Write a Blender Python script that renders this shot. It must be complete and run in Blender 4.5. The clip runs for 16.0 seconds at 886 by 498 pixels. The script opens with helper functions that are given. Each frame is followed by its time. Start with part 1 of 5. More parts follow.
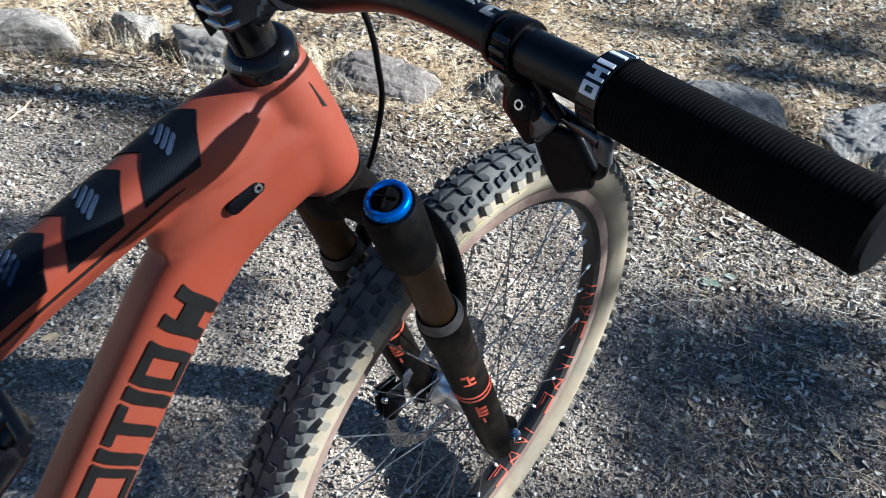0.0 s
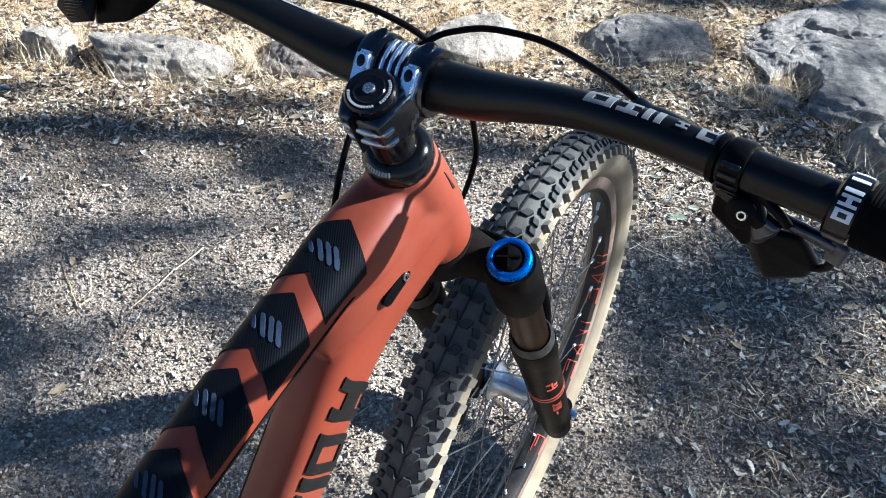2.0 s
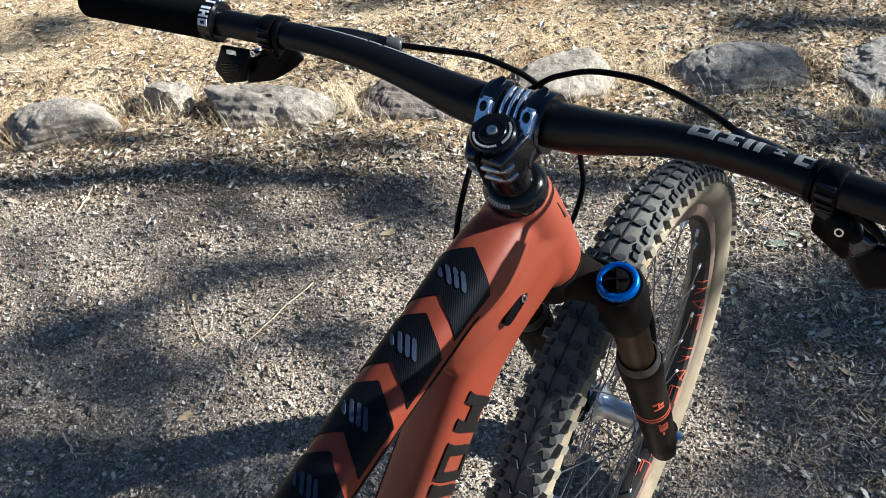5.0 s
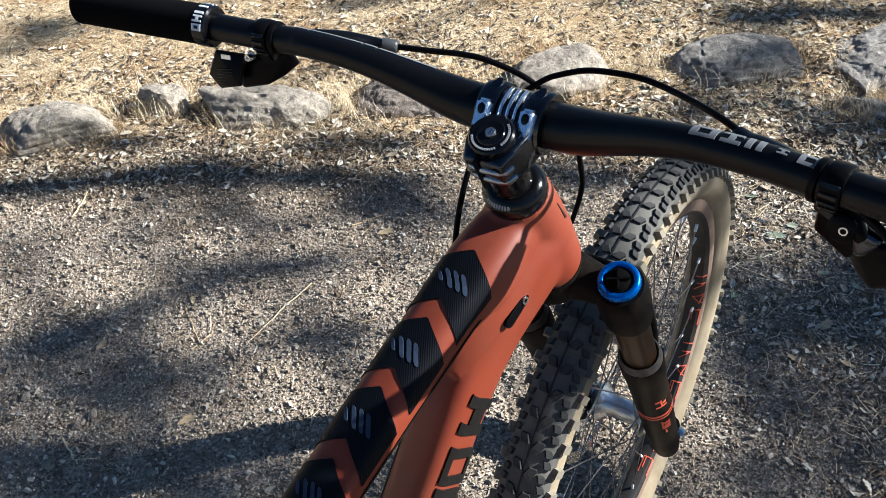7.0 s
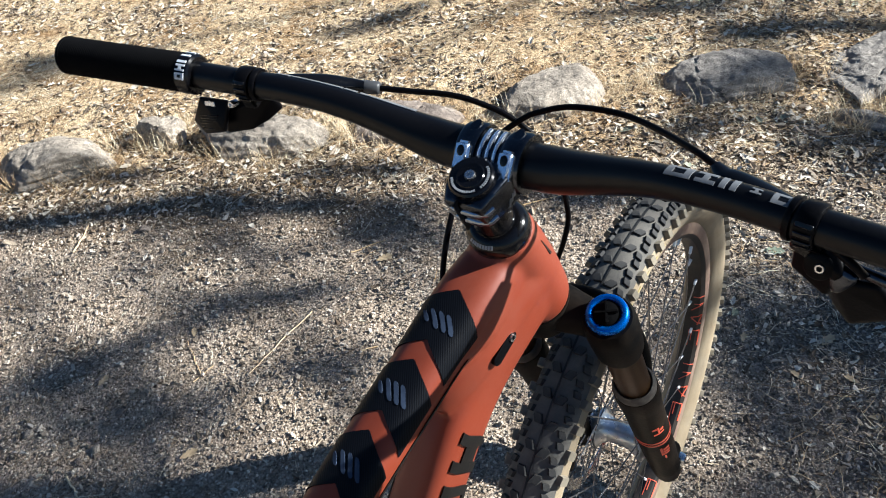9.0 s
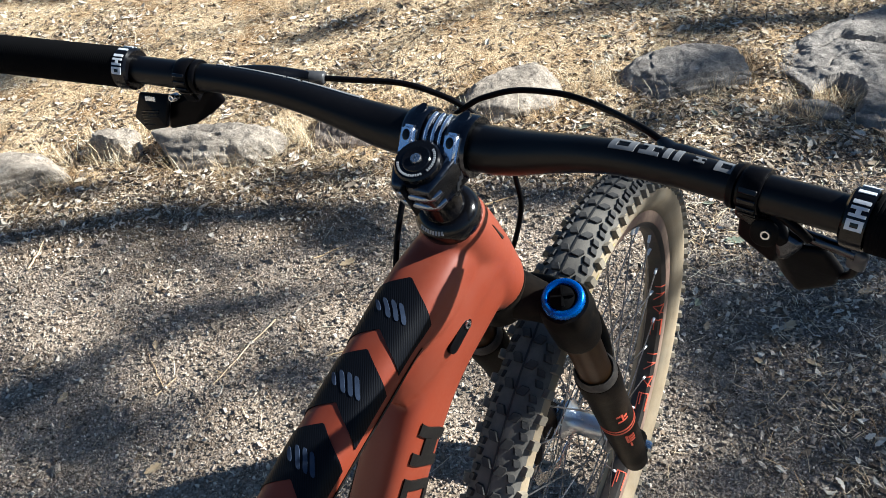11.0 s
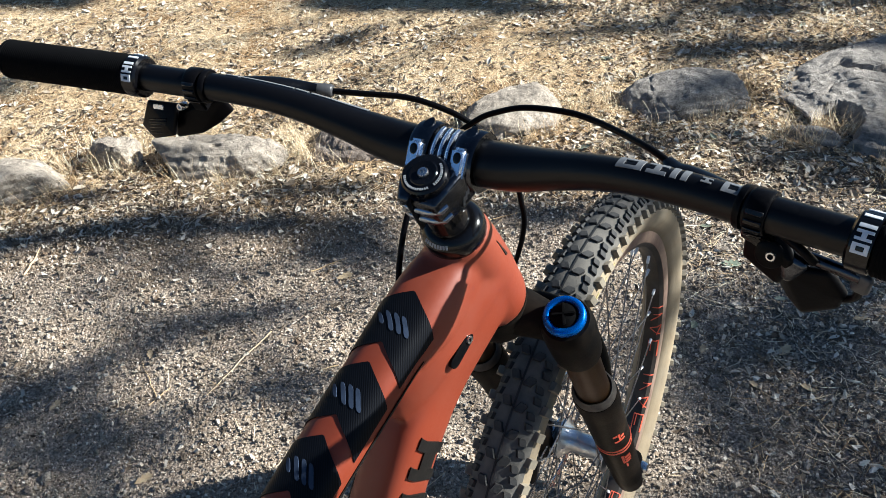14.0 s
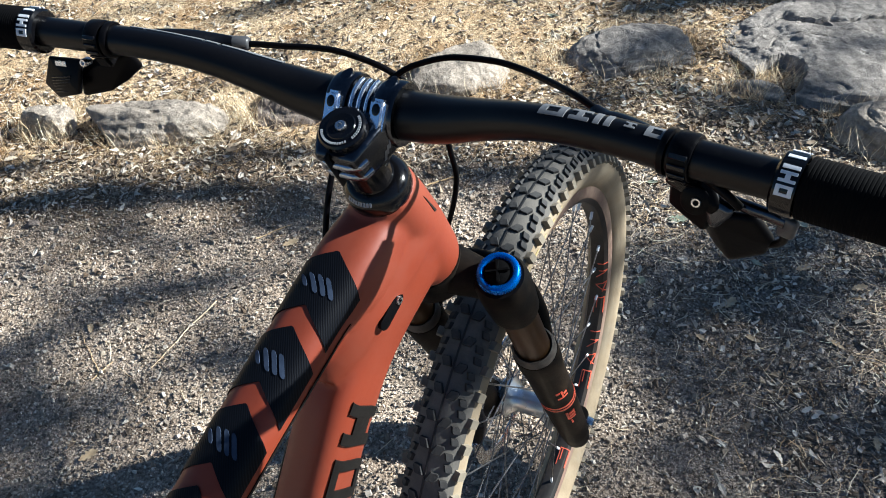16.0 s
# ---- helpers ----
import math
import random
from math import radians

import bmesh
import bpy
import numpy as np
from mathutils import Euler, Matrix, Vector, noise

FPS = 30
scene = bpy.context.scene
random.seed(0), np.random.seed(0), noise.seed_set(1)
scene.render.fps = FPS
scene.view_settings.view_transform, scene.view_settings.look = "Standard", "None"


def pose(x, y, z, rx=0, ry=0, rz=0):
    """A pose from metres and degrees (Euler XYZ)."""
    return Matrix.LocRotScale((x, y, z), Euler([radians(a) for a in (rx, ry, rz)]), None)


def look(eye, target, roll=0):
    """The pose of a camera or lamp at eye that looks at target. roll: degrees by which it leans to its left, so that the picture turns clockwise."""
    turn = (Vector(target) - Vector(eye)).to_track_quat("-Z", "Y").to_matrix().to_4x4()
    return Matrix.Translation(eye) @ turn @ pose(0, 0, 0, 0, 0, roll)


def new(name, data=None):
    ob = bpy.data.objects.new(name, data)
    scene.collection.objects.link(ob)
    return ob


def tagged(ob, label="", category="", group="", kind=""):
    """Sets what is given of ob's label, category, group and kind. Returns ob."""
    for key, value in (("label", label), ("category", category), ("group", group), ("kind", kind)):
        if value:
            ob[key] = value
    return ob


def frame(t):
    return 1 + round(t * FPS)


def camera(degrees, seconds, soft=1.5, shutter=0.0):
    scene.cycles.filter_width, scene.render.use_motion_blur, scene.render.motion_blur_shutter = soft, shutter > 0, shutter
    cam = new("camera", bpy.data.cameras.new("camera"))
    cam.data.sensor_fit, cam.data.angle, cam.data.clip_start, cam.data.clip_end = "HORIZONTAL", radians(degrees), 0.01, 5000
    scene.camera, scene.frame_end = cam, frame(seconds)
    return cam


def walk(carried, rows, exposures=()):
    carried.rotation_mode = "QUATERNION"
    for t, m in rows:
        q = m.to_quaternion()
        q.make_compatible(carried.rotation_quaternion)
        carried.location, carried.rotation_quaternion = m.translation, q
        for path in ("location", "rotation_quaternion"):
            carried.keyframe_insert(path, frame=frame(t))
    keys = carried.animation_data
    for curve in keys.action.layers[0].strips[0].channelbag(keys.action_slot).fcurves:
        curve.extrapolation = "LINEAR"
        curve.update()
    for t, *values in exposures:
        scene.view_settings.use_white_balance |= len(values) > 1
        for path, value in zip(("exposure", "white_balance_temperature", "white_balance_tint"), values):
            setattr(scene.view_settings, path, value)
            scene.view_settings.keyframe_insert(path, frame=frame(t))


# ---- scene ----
# ---- camera ----
LENS = 57.15
cam = camera(LENS, 16.0, soft=0.6, shutter=0.2)
# seconds, eye x y z, yaw, pitch, roll
ROWS = [
    (0.0, 0.186, 0.008, 1.267, 1.96, -39.80, 8.14),
    (0.5, 0.150, 0.091, 1.237, -5.94, -41.28, 10.03),
    (1.0, 0.064, 0.070, 1.287, -10.52, -43.00, 8.89),
    (1.5, 0.028, 0.041, 1.336, -9.84, -44.12, 7.08),
    (2.0, 0.009, 0.040, 1.348, -6.96, -43.50, 4.68),
    (2.5, -0.001, 0.016, 1.363, -4.51, -42.58, 2.05),
    (3.0, -0.015, 0.004, 1.373, -2.20, -41.72, 0.64),
    (3.5, -0.015, -0.005, 1.378, -0.67, -41.20, -0.26),
    (4.0, -0.016, -0.013, 1.383, 0.38, -40.87, -0.98),
    (6.3, -0.016, -0.002, 1.385, 1.76, -41.59, -3.60),
    (6.5, -0.015, -0.001, 1.384, 1.37, -41.52, -3.45),
    (7.0, -0.018, -0.003, 1.386, 1.40, -41.46, -3.17),
    (7.5, -0.018, -0.003, 1.380, 2.13, -41.84, -3.52),
    (8.0, -0.017, -0.001, 1.386, 2.39, -42.03, -3.10),
    (8.5, -0.022, -0.004, 1.395, 2.76, -41.46, -3.04),
    (9.0, -0.001, 0.006, 1.400, 1.78, -40.17, -5.06),
    (9.2, 0.009, 0.008, 1.395, 0.83, -39.79, -5.65),
    (11.3, 0.011, 0.000, 1.381, -1.21, -39.82, -5.30),
    (11.5, 0.007, -0.001, 1.382, -0.93, -39.68, -5.40),
    (12.0, 0.000, -0.000, 1.384, -0.01, -39.28, -5.77),
    (12.5, -0.000, 0.000, 1.385, 0.00, -38.98, -5.22),
    (13.0, 0.005, 0.008, 1.392, -0.43, -38.70, -4.63),
    (13.5, 0.005, 0.002, 1.381, -1.58, -38.48, -3.35),
    (14.0, 0.004, -0.000, 1.381, -1.74, -38.67, -3.56),
    (14.5, 0.003, -0.004, 1.383, -1.79, -38.69, -3.75),
    (15.0, 0.016, -0.004, 1.378, -2.97, -39.10, -3.97),
    (15.5, 0.022, 0.008, 1.369, -4.56, -40.04, -3.84),
    (16.0, 0.027, 0.012, 1.361, -5.53, -41.32, -2.75),
]

def eye_pose(x, y, z, yaw, pitch, roll):
    return pose(x, y, z, 0, 0, yaw) @ pose(0, 0, 0, 90 + pitch) @ pose(0, 0, 0, 0, 0, roll)


walk(cam, [(r[0], eye_pose(*r[1:])) for r in ROWS], exposures=[(0.0, 1.54, 4900, 2), (1.0, 1.92, 4800, 3), (2.2, 1.92, 5080, 3), (4.0, 1.55, 5330, 3), (9.0, 1.54, 5520, 4), (14.0, 1.58, 5570, 3), (16.0, 1.56, 5430, 3)])

# ---- light ----
SUN_WAY = Vector((1.62, 0.06, 1.0)).normalized()      # towards the sun
sun_data = bpy.data.lights.new("sun", "SUN")
sun_data.energy, sun_data.angle, sun_data.color = 5.0, radians(0.55), (1.0, 0.895, 0.77)
sun = new("sun", sun_data)
sun.matrix_world = look(SUN_WAY * 30, (0, 0, 0))
world = bpy.data.worlds.new("sky")
scene.world = world
world.use_nodes = True
wn = world.node_tree.nodes
sky = wn.new("ShaderNodeTexSky")
sky.sky_type, sky.sun_disc = "NISHITA", False
sky.ozone_density, sky.dust_density = 3.5, 0.4
sky.sun_elevation = math.asin(SUN_WAY.z)
sky.sun_rotation = math.atan2(SUN_WAY.x, SUN_WAY.y)
world.node_tree.links.new(sky.outputs[0], wn["Background"].inputs[0])
wn["Background"].inputs[1].default_value = 0.0270


# ---- materials ----
def graph(name):
    m = bpy.data.materials.new(name)
    m.use_nodes = True
    nt = m.node_tree
    return m, nt, nt.nodes["Principled BSDF"]


def node(nt, kind, **inputs):
    n = nt.nodes.new("ShaderNode" + kind)
    for key, value in inputs.items():
        n.inputs[key].default_value = value
    return n


def ramp(nt, source, stops):
    n = nt.nodes.new("ShaderNodeValToRGB")
    while len(n.color_ramp.elements) < len(stops):
        n.color_ramp.elements.new(0.5)
    for e, (at, c) in zip(n.color_ramp.elements, stops):
        e.position, e.color = at, (*c, 1)
    nt.links.new(source, n.inputs[0])
    return n.outputs[0]


def blend(nt, fac, a, b, kind="MIX"):
    n = nt.nodes.new("ShaderNodeMix")
    n.data_type, n.blend_type = "RGBA", kind
    for sock, v in ((n.inputs[0], fac), (n.inputs[6], a), (n.inputs[7], b)):
        if isinstance(v, (int, float)):
            sock.default_value = v
        elif isinstance(v, tuple):
            sock.default_value = (*v, 1)
        else:
            nt.links.new(v, sock)
    return n.outputs[2]


def noise_of(nt, scale, detail=4.0, rough=0.55, stretch=None, kind="Object"):
    co = nt.nodes.new("ShaderNodeTexCoord").outputs[kind]
    if stretch:
        mp = nt.nodes.new("ShaderNodeMapping")
        mp.inputs["Scale"].default_value = stretch
        nt.links.new(co, mp.inputs[0])
        co = mp.outputs[0]
    n = node(nt, "TexNoise", Scale=scale, Detail=detail, Roughness=rough)
    nt.links.new(co, n.inputs["Vector"])
    return n.outputs["Fac"]


def bumped(nt, bsdf, height, strength, distance):
    n = node(nt, "Bump", Strength=strength, Distance=distance)
    nt.links.new(height, n.inputs["Height"])
    nt.links.new(n.outputs[0], bsdf.inputs["Normal"])


def surface(name, dark, light, scale=40.0, rough=0.5, metal=0.0, dust=0.0, grain=400.0, bump=0.15, depth=0.0006,
            dust_colour=(0.30, 0.26, 0.21), coat=0.0, gloss=0.5):
    """A painted, moulded or cast surface: tone in two scales, dust in patches, fine relief."""
    m, nt, b = graph(name)
    coarse, fine = noise_of(nt, scale), noise_of(nt, grain, 2.0)
    c = ramp(nt, coarse, [(0.3, dark), (0.7, light)])
    c = blend(nt, 0.10, c, ramp(nt, fine, [(0.3, dark), (0.7, light)]))
    r = node(nt, "MapRange", **{"To Min": max(rough - 0.08, 0.02), "To Max": min(rough + 0.10, 1.0)})
    nt.links.new(fine, r.inputs[0])
    if dust:
        spots = ramp(nt, noise_of(nt, scale * 0.6, 8.0, 0.7), [(0.42, (0, 0, 0)), (0.75, (dust, dust, dust))])
        c = blend(nt, spots, c, dust_colour)
    nt.links.new(c, b.inputs["Base Color"])
    nt.links.new(r.outputs[0], b.inputs["Roughness"])
    b.inputs["Metallic"].default_value = metal
    b.inputs["Coat Weight"].default_value = coat
    b.inputs["Specular IOR Level"].default_value = gloss
    bumped(nt, b, fine, bump, depth)
    return m


PAINT = surface("orange_paint", (0.162, 0.0272, 0.0112), (0.188, 0.0326, 0.0136), 12, 0.47, dust=0.07, bump=0.05, depth=0.0002, gloss=0.33)
BLACK = surface("black_anodised", (0.0018, 0.0018, 0.0024), (0.0032, 0.0032, 0.0040), 30, 0.14, dust=0.0, bump=0.05, depth=0.0002, gloss=0.3)
BAR_BLACK = surface("matte_black_bar", (0.0016, 0.0016, 0.0022), (0.0028, 0.0028, 0.0036), 20, 0.32, dust=0.0, bump=0.05, depth=0.0002, gloss=0.22)
PLASTIC = surface("black_plastic", (0.0014, 0.0014, 0.0020), (0.0028, 0.0028, 0.0036), 40, 0.34, dust=0.002, bump=0.2, gloss=0.07)
RUBBER = surface("black_grip_rubber", (0.0014, 0.0014, 0.0017), (0.0026, 0.0026, 0.0030), 60, 0.85, bump=0.4, gloss=0.06)
STEM_METAL = surface("polished_dark_metal", (0.040, 0.043, 0.050), (0.075, 0.080, 0.092), 60, 0.2, metal=1.0, bump=0.04, depth=0.0002)
LUG_METAL = surface("machined_grey_metal", (0.20, 0.225, 0.27), (0.31, 0.34, 0.40), 60, 0.18, metal=1.0, bump=0.04, depth=0.0002)
BOSS_METAL = surface("machined_bright_metal", (0.62, 0.67, 0.76), (0.74, 0.79, 0.88), 60, 0.22, metal=1.0, bump=0.04, depth=0.0002)
STEEL = surface("bright_steel", (0.55, 0.55, 0.56), (0.72, 0.72, 0.72), 80, 0.25, metal=1.0, bump=0.05, depth=0.0002)
SPOKE = surface("steel_spoke", (0.14, 0.14, 0.15), (0.34, 0.34, 0.35), 60, 0.32, metal=0.9, dust=0.15)
NIPPLE = surface("bright_nipple_alloy", (0.66, 0.66, 0.66), (0.82, 0.82, 0.82), 80, 0.4, metal=0.25)
FERRULE = surface("dull_grey_sleeve", (0.032, 0.033, 0.036), (0.055, 0.056, 0.060), 60, 0.4)
HUB = surface("silver_hub_alloy", (0.60, 0.61, 0.63), (0.75, 0.76, 0.78), 50, 0.3, metal=0.9, dust=0.15)
BLUE = surface("blue_anodised", (0.004, 0.10, 0.50), (0.01, 0.16, 0.62), 60, 0.25, metal=0.75, bump=0.04, depth=0.0002)
CROWN = surface("dusty_black_crown", (0.0016, 0.0016, 0.0018), (0.0042, 0.0038, 0.0036), 40, 0.55, dust=0.12, dust_colour=(0.13, 0.090, 0.058), gloss=0.06)
KASHIMA = surface("bronze_stanchion", (0.036, 0.0160, 0.0048), (0.060, 0.0280, 0.0090), 25, 0.36, metal=0.2, gloss=0.14, dust=0.06, dust_colour=(0.16, 0.10, 0.06), bump=0.03, depth=0.0002)
LOWERS = surface("dusty_black_fork_leg", (0.0014, 0.0014, 0.0015), (0.0044, 0.0038, 0.0033), 36, 0.5, dust=0.22, dust_colour=(0.12, 0.078, 0.046), gloss=0.07)
SEAL = surface("grey_dust_seal", (0.022, 0.018, 0.015), (0.05, 0.042, 0.035), 60, 0.6, dust=0.35)
RIM_LIP = surface("dusty_reddish_rim_side", (0.115, 0.066, 0.048), (0.205, 0.132, 0.098), 40, 0.7, dust=0.75, dust_colour=(0.27, 0.205, 0.145))
RIM = surface("dusty_dark_rim", (0.005, 0.0045, 0.0045), (0.013, 0.011, 0.010), 45, 0.5, dust=0.22, dust_colour=(0.15, 0.105, 0.075))
DECAL_RED = surface("orange_red_decal", (0.55, 0.07, 0.035), (0.68, 0.11, 0.05), 60, 0.5, dust=0.25)
DECAL_YELLOW = surface("faded_yellow_print", (0.30, 0.245, 0.11), (0.40, 0.325, 0.13), 60, 0.85, dust=0.6)
DECAL_DARK = surface("black_decal", (0.005, 0.0045, 0.0042), (0.009, 0.008, 0.0075), 60, 0.5, gloss=0.2)
DECAL_WHITE = surface("white_print", (0.48, 0.50, 0.54), (0.60, 0.62, 0.66), 60, 0.45)
DECAL_PALE = surface("fine_pale_print", (0.22, 0.23, 0.25), (0.30, 0.31, 0.33), 90, 0.5)
DECAL_GREY = surface("silver_grey_print", (0.095, 0.10, 0.108), (0.15, 0.155, 0.165), 90, 0.4)
GUARD_BAR = surface("pale_blue_grey_print", (0.022, 0.033, 0.060), (0.035, 0.050, 0.086), 260, 0.7, gloss=0.2)
# black rubber, kept this dark to carry the shade on the knobs' flanks
TREAD = surface("black_rubber_with_flank_shade", (0.005, 0.005, 0.0056), (0.012, 0.0118, 0.012), 50, 0.7, dust=0.12, bump=0.5, dust_colour=(0.12, 0.11, 0.095))
TREAD_TOP = surface("dusty_knob_tops", (0.015, 0.0152, 0.0160), (0.046, 0.0450, 0.0440), 60, 0.85, dust=0.22, bump=0.6, dust_colour=(0.19, 0.172, 0.145))
TREAD_EDGE = surface("tan_dusted_side_knobs", (0.15, 0.128, 0.092), (0.24, 0.205, 0.150), 60, 0.9, dust=0.5, bump=0.5, dust_colour=(0.29, 0.255, 0.20))
TREAD_BASE = surface("dusty_tread_floor", (0.050, 0.0475, 0.0445), (0.120, 0.111, 0.097), 30, 0.9, dust=0.40, bump=0.5, dust_colour=(0.235, 0.21, 0.172))
WALL = surface("tan_sidewall", (0.225, 0.172, 0.105), (0.32, 0.252, 0.162), 26, 0.85, dust=0.7, bump=0.5, dust_colour=(0.275, 0.24, 0.18))


def guard_material():
    m, nt, b = graph("black_woven_guard")
    co = nt.nodes.new("ShaderNodeTexCoord").outputs["Object"]
    mp = nt.nodes.new("ShaderNodeMapping")
    mp.inputs["Rotation"].default_value = (0, 0, radians(6))
    nt.links.new(co, mp.inputs[0])
    wave = node(nt, "TexWave", Scale=190.0, Distortion=1.5)
    nt.links.new(mp.outputs[0], wave.inputs[0])
    weave = wave.outputs["Fac"]
    nt.links.new(ramp(nt, weave, [(0.1, (0.0008, 0.0010, 0.0018)), (0.8, (0.0030, 0.0038, 0.0064))]), b.inputs["Base Color"])
    b.inputs["Roughness"].default_value = 0.5
    b.inputs["Specular IOR Level"].default_value = 0.13
    bumped(nt, b, weave, 0.25, 0.0004)
    return m


GUARD = guard_material()


def ground_material():
    """Grey-brown trail grit that turns to straw-coloured litter beyond the row of stones."""
    m, nt, b = graph("trail_soil")
    fine, mid, broad = noise_of(nt, 160, 6, 0.7), noise_of(nt, 26, 6, 0.65), noise_of(nt, 2.2, 5, 0.6)
    soil = ramp(nt, fine, [(0.32, (0.150, 0.116, 0.088)), (0.5, (0.540, 0.438, 0.338)), (0.68, (0.900, 0.760, 0.605))])
    soil = blend(nt, ramp(nt, mid, [(0.40, (0, 0, 0)), (0.7, (0.55, 0.55, 0.55))]), soil, (0.42, 0.358, 0.292))
    wavy = node(nt, "TexNoise", Scale=60.0, Detail=3.0)
    nt.links.new(nt.nodes.new("ShaderNodeTexCoord").outputs["Object"], wavy.inputs["Vector"])
    bent = nt.nodes.new("ShaderNodeVectorMath")
    bent.operation = "MULTIPLY_ADD"
    nt.links.new(wavy.outputs["Color"], bent.inputs[0])
    bent.inputs[1].default_value = (0.010, 0.010, 0.010)
    nt.links.new(nt.nodes.new("ShaderNodeTexCoord").outputs["Object"], bent.inputs[2])
    grain = node(nt, "TexVoronoi", Scale=150.0)
    nt.links.new(bent.outputs[0], grain.inputs[0])
    tone = nt.nodes.new("ShaderNodeSeparateColor")
    nt.links.new(grain.outputs["Color"], tone.inputs[0])
    soil = blend(nt, 0.75, soil, ramp(nt, tone.outputs[0], [(0.0, (0.58, 0.57, 0.56)), (0.5, (0.95, 0.95, 0.95)), (1.0, (1.15, 1.15, 1.15))]), "MULTIPLY")
    # darkened towards each grain's edge: the shade in the gaps, put into the colour
    soil = blend(nt, 0.6, soil, ramp(nt, grain.outputs["Distance"], [(0.45, (1, 1, 1)), (0.80, (0.40, 0.375, 0.35))]), "MULTIPLY")
    soil = blend(nt, ramp(nt, noise_of(nt, 9, 7, 0.7), [(0.40, (0.8, 0.8, 0.8)), (0.60, (0, 0, 0))]), soil, (0.62, 0.58, 0.54), "MULTIPLY")
    soil = blend(nt, ramp(nt, noise_of(nt, 14, 6, 0.7), [(0.56, (0, 0, 0)), (0.70, (0.6, 0.6, 0.6))]), soil, (0.46, 0.395, 0.325))
    straw = ramp(nt, noise_of(nt, 55, 8, 0.75), [(0.28, (0.090, 0.060, 0.034)), (0.5, (0.480, 0.362, 0.222)), (0.70, (0.920, 0.765, 0.535))])
    straw = blend(nt, 1.0, straw, ramp(nt, noise_of(nt, 4.2, 6, 0.65), [(0.38, (0.56, 0.46, 0.36)), (0.50, (1.0, 0.98, 0.95)), (0.70, (1.15, 1.15, 1.12))]), "MULTIPLY")
    sep = nt.nodes.new("ShaderNodeSeparateXYZ")
    nt.links.new(nt.nodes.new("ShaderNodeTexCoord").outputs["Object"], sep.inputs[0])
    edge = node(nt, "Math")
    edge.operation = "MULTIPLY_ADD"
    nt.links.new(broad, edge.inputs[0])
    edge.inputs[1].default_value = 0.9
    nt.links.new(sep.outputs[1], edge.inputs[2])
    side = node(nt, "MapRange", **{"From Min": 2.40, "From Max": 2.74})
    nt.links.new(edge.outputs[0], side.inputs[0])
    across = node(nt, "Math")
    across.operation = "MULTIPLY_ADD"
    nt.links.new(noise_of(nt, 3.1, 4, 0.6), across.inputs[0])
    across.inputs[1].default_value = 0.6
    nt.links.new(sep.outputs[0], across.inputs[2])
    beside = node(nt, "MapRange", **{"From Min": 0.70, "From Max": 1.05, "To Max": 0.60})
    nt.links.new(across.outputs[0], beside.inputs[0])
    # dark leafy soil on the right; its cool grey also paints the shade's tone
    shade_cooled_humus = ramp(nt, fine, [(0.32, (0.024, 0.023, 0.022)), (0.5, (0.100, 0.095, 0.090)), (0.68, (0.38, 0.362, 0.340))])
    soil = blend(nt, beside.outputs[0], soil, shade_cooled_humus)
    mould = ramp(nt, noise_of(nt, 48, 8, 0.75), [(0.32, (0.036, 0.023, 0.014)), (0.55, (0.185, 0.122, 0.068)), (0.75, (0.47, 0.345, 0.205))])
    early = node(nt, "MapRange", **{"From Min": 2.16, "From Max": 2.44})
    nt.links.new(edge.outputs[0], early.inputs[0])
    colour = blend(nt, early.outputs[0], soil, mould)
    nt.links.new(blend(nt, side.outputs[0], colour, straw), b.inputs["Base Color"])
    b.inputs["Roughness"].default_value = 0.95
    b.inputs["Specular IOR Level"].default_value = 0.2
    vor = node(nt, "TexVoronoi", Scale=150.0)
    nt.links.new(bent.outputs[0], vor.inputs[0])
    height = node(nt, "Math")
    height.operation = "SUBTRACT"
    height.inputs[0].default_value = 1.0
    nt.links.new(vor.outputs["Distance"], height.inputs[1])
    bumped(nt, b, blend(nt, 0.5, height.outputs[0], fine), 1.0, 0.010)
    return m


def island_material(name, stops, rough=0.85, scale=60.0, mottled=0.25, patches=None):
    """Loose pieces of one kind, each with a tone of its own."""
    m, nt, b = graph(name)
    rnd = nt.nodes.new("ShaderNodeNewGeometry").outputs["Random Per Island"]
    c = ramp(nt, rnd, stops)
    c = blend(nt, mottled, c, ramp(nt, noise_of(nt, scale, 6, 0.7), [(0.3, (0.03, 0.024, 0.018)), (0.7, (0.62, 0.55, 0.45))]))
    if patches:
        c = blend(nt, 1.0, c, ramp(nt, noise_of(nt, 3.6, 6, 0.6), [(0.40, patches), (0.56, (1.0, 1.0, 1.0))]), "MULTIPLY")
    nt.links.new(c, b.inputs["Base Color"])
    b.inputs["Roughness"].default_value = rough
    b.inputs["Specular IOR Level"].default_value = 0.25
    bumped(nt, b, noise_of(nt, scale * 4, 3), 0.4, 0.002)
    return m


GROUND = ground_material()
GRIT = island_material("grit_stones", [(0.0, (0.060, 0.047, 0.036)), (0.35, (0.265, 0.210, 0.158)), (0.72, (0.580, 0.478, 0.375)), (1.0, (0.900, 0.790, 0.650))], mottled=0.22)
CHIP = island_material("bark_chips", [(0.0, (0.053, 0.035, 0.023)), (0.4, (0.210, 0.146, 0.090)), (0.8, (0.525, 0.409, 0.279)), (1.0, (0.756, 0.624, 0.450))])
STRAW = island_material("dry_straw", [(0.0, (0.190, 0.130, 0.074)), (0.3, (0.580, 0.440, 0.268)), (0.65, (0.870, 0.720, 0.490)), (1.0, (0.930, 0.890, 0.710))], mottled=0.08, patches=(0.82, 0.70, 0.56))
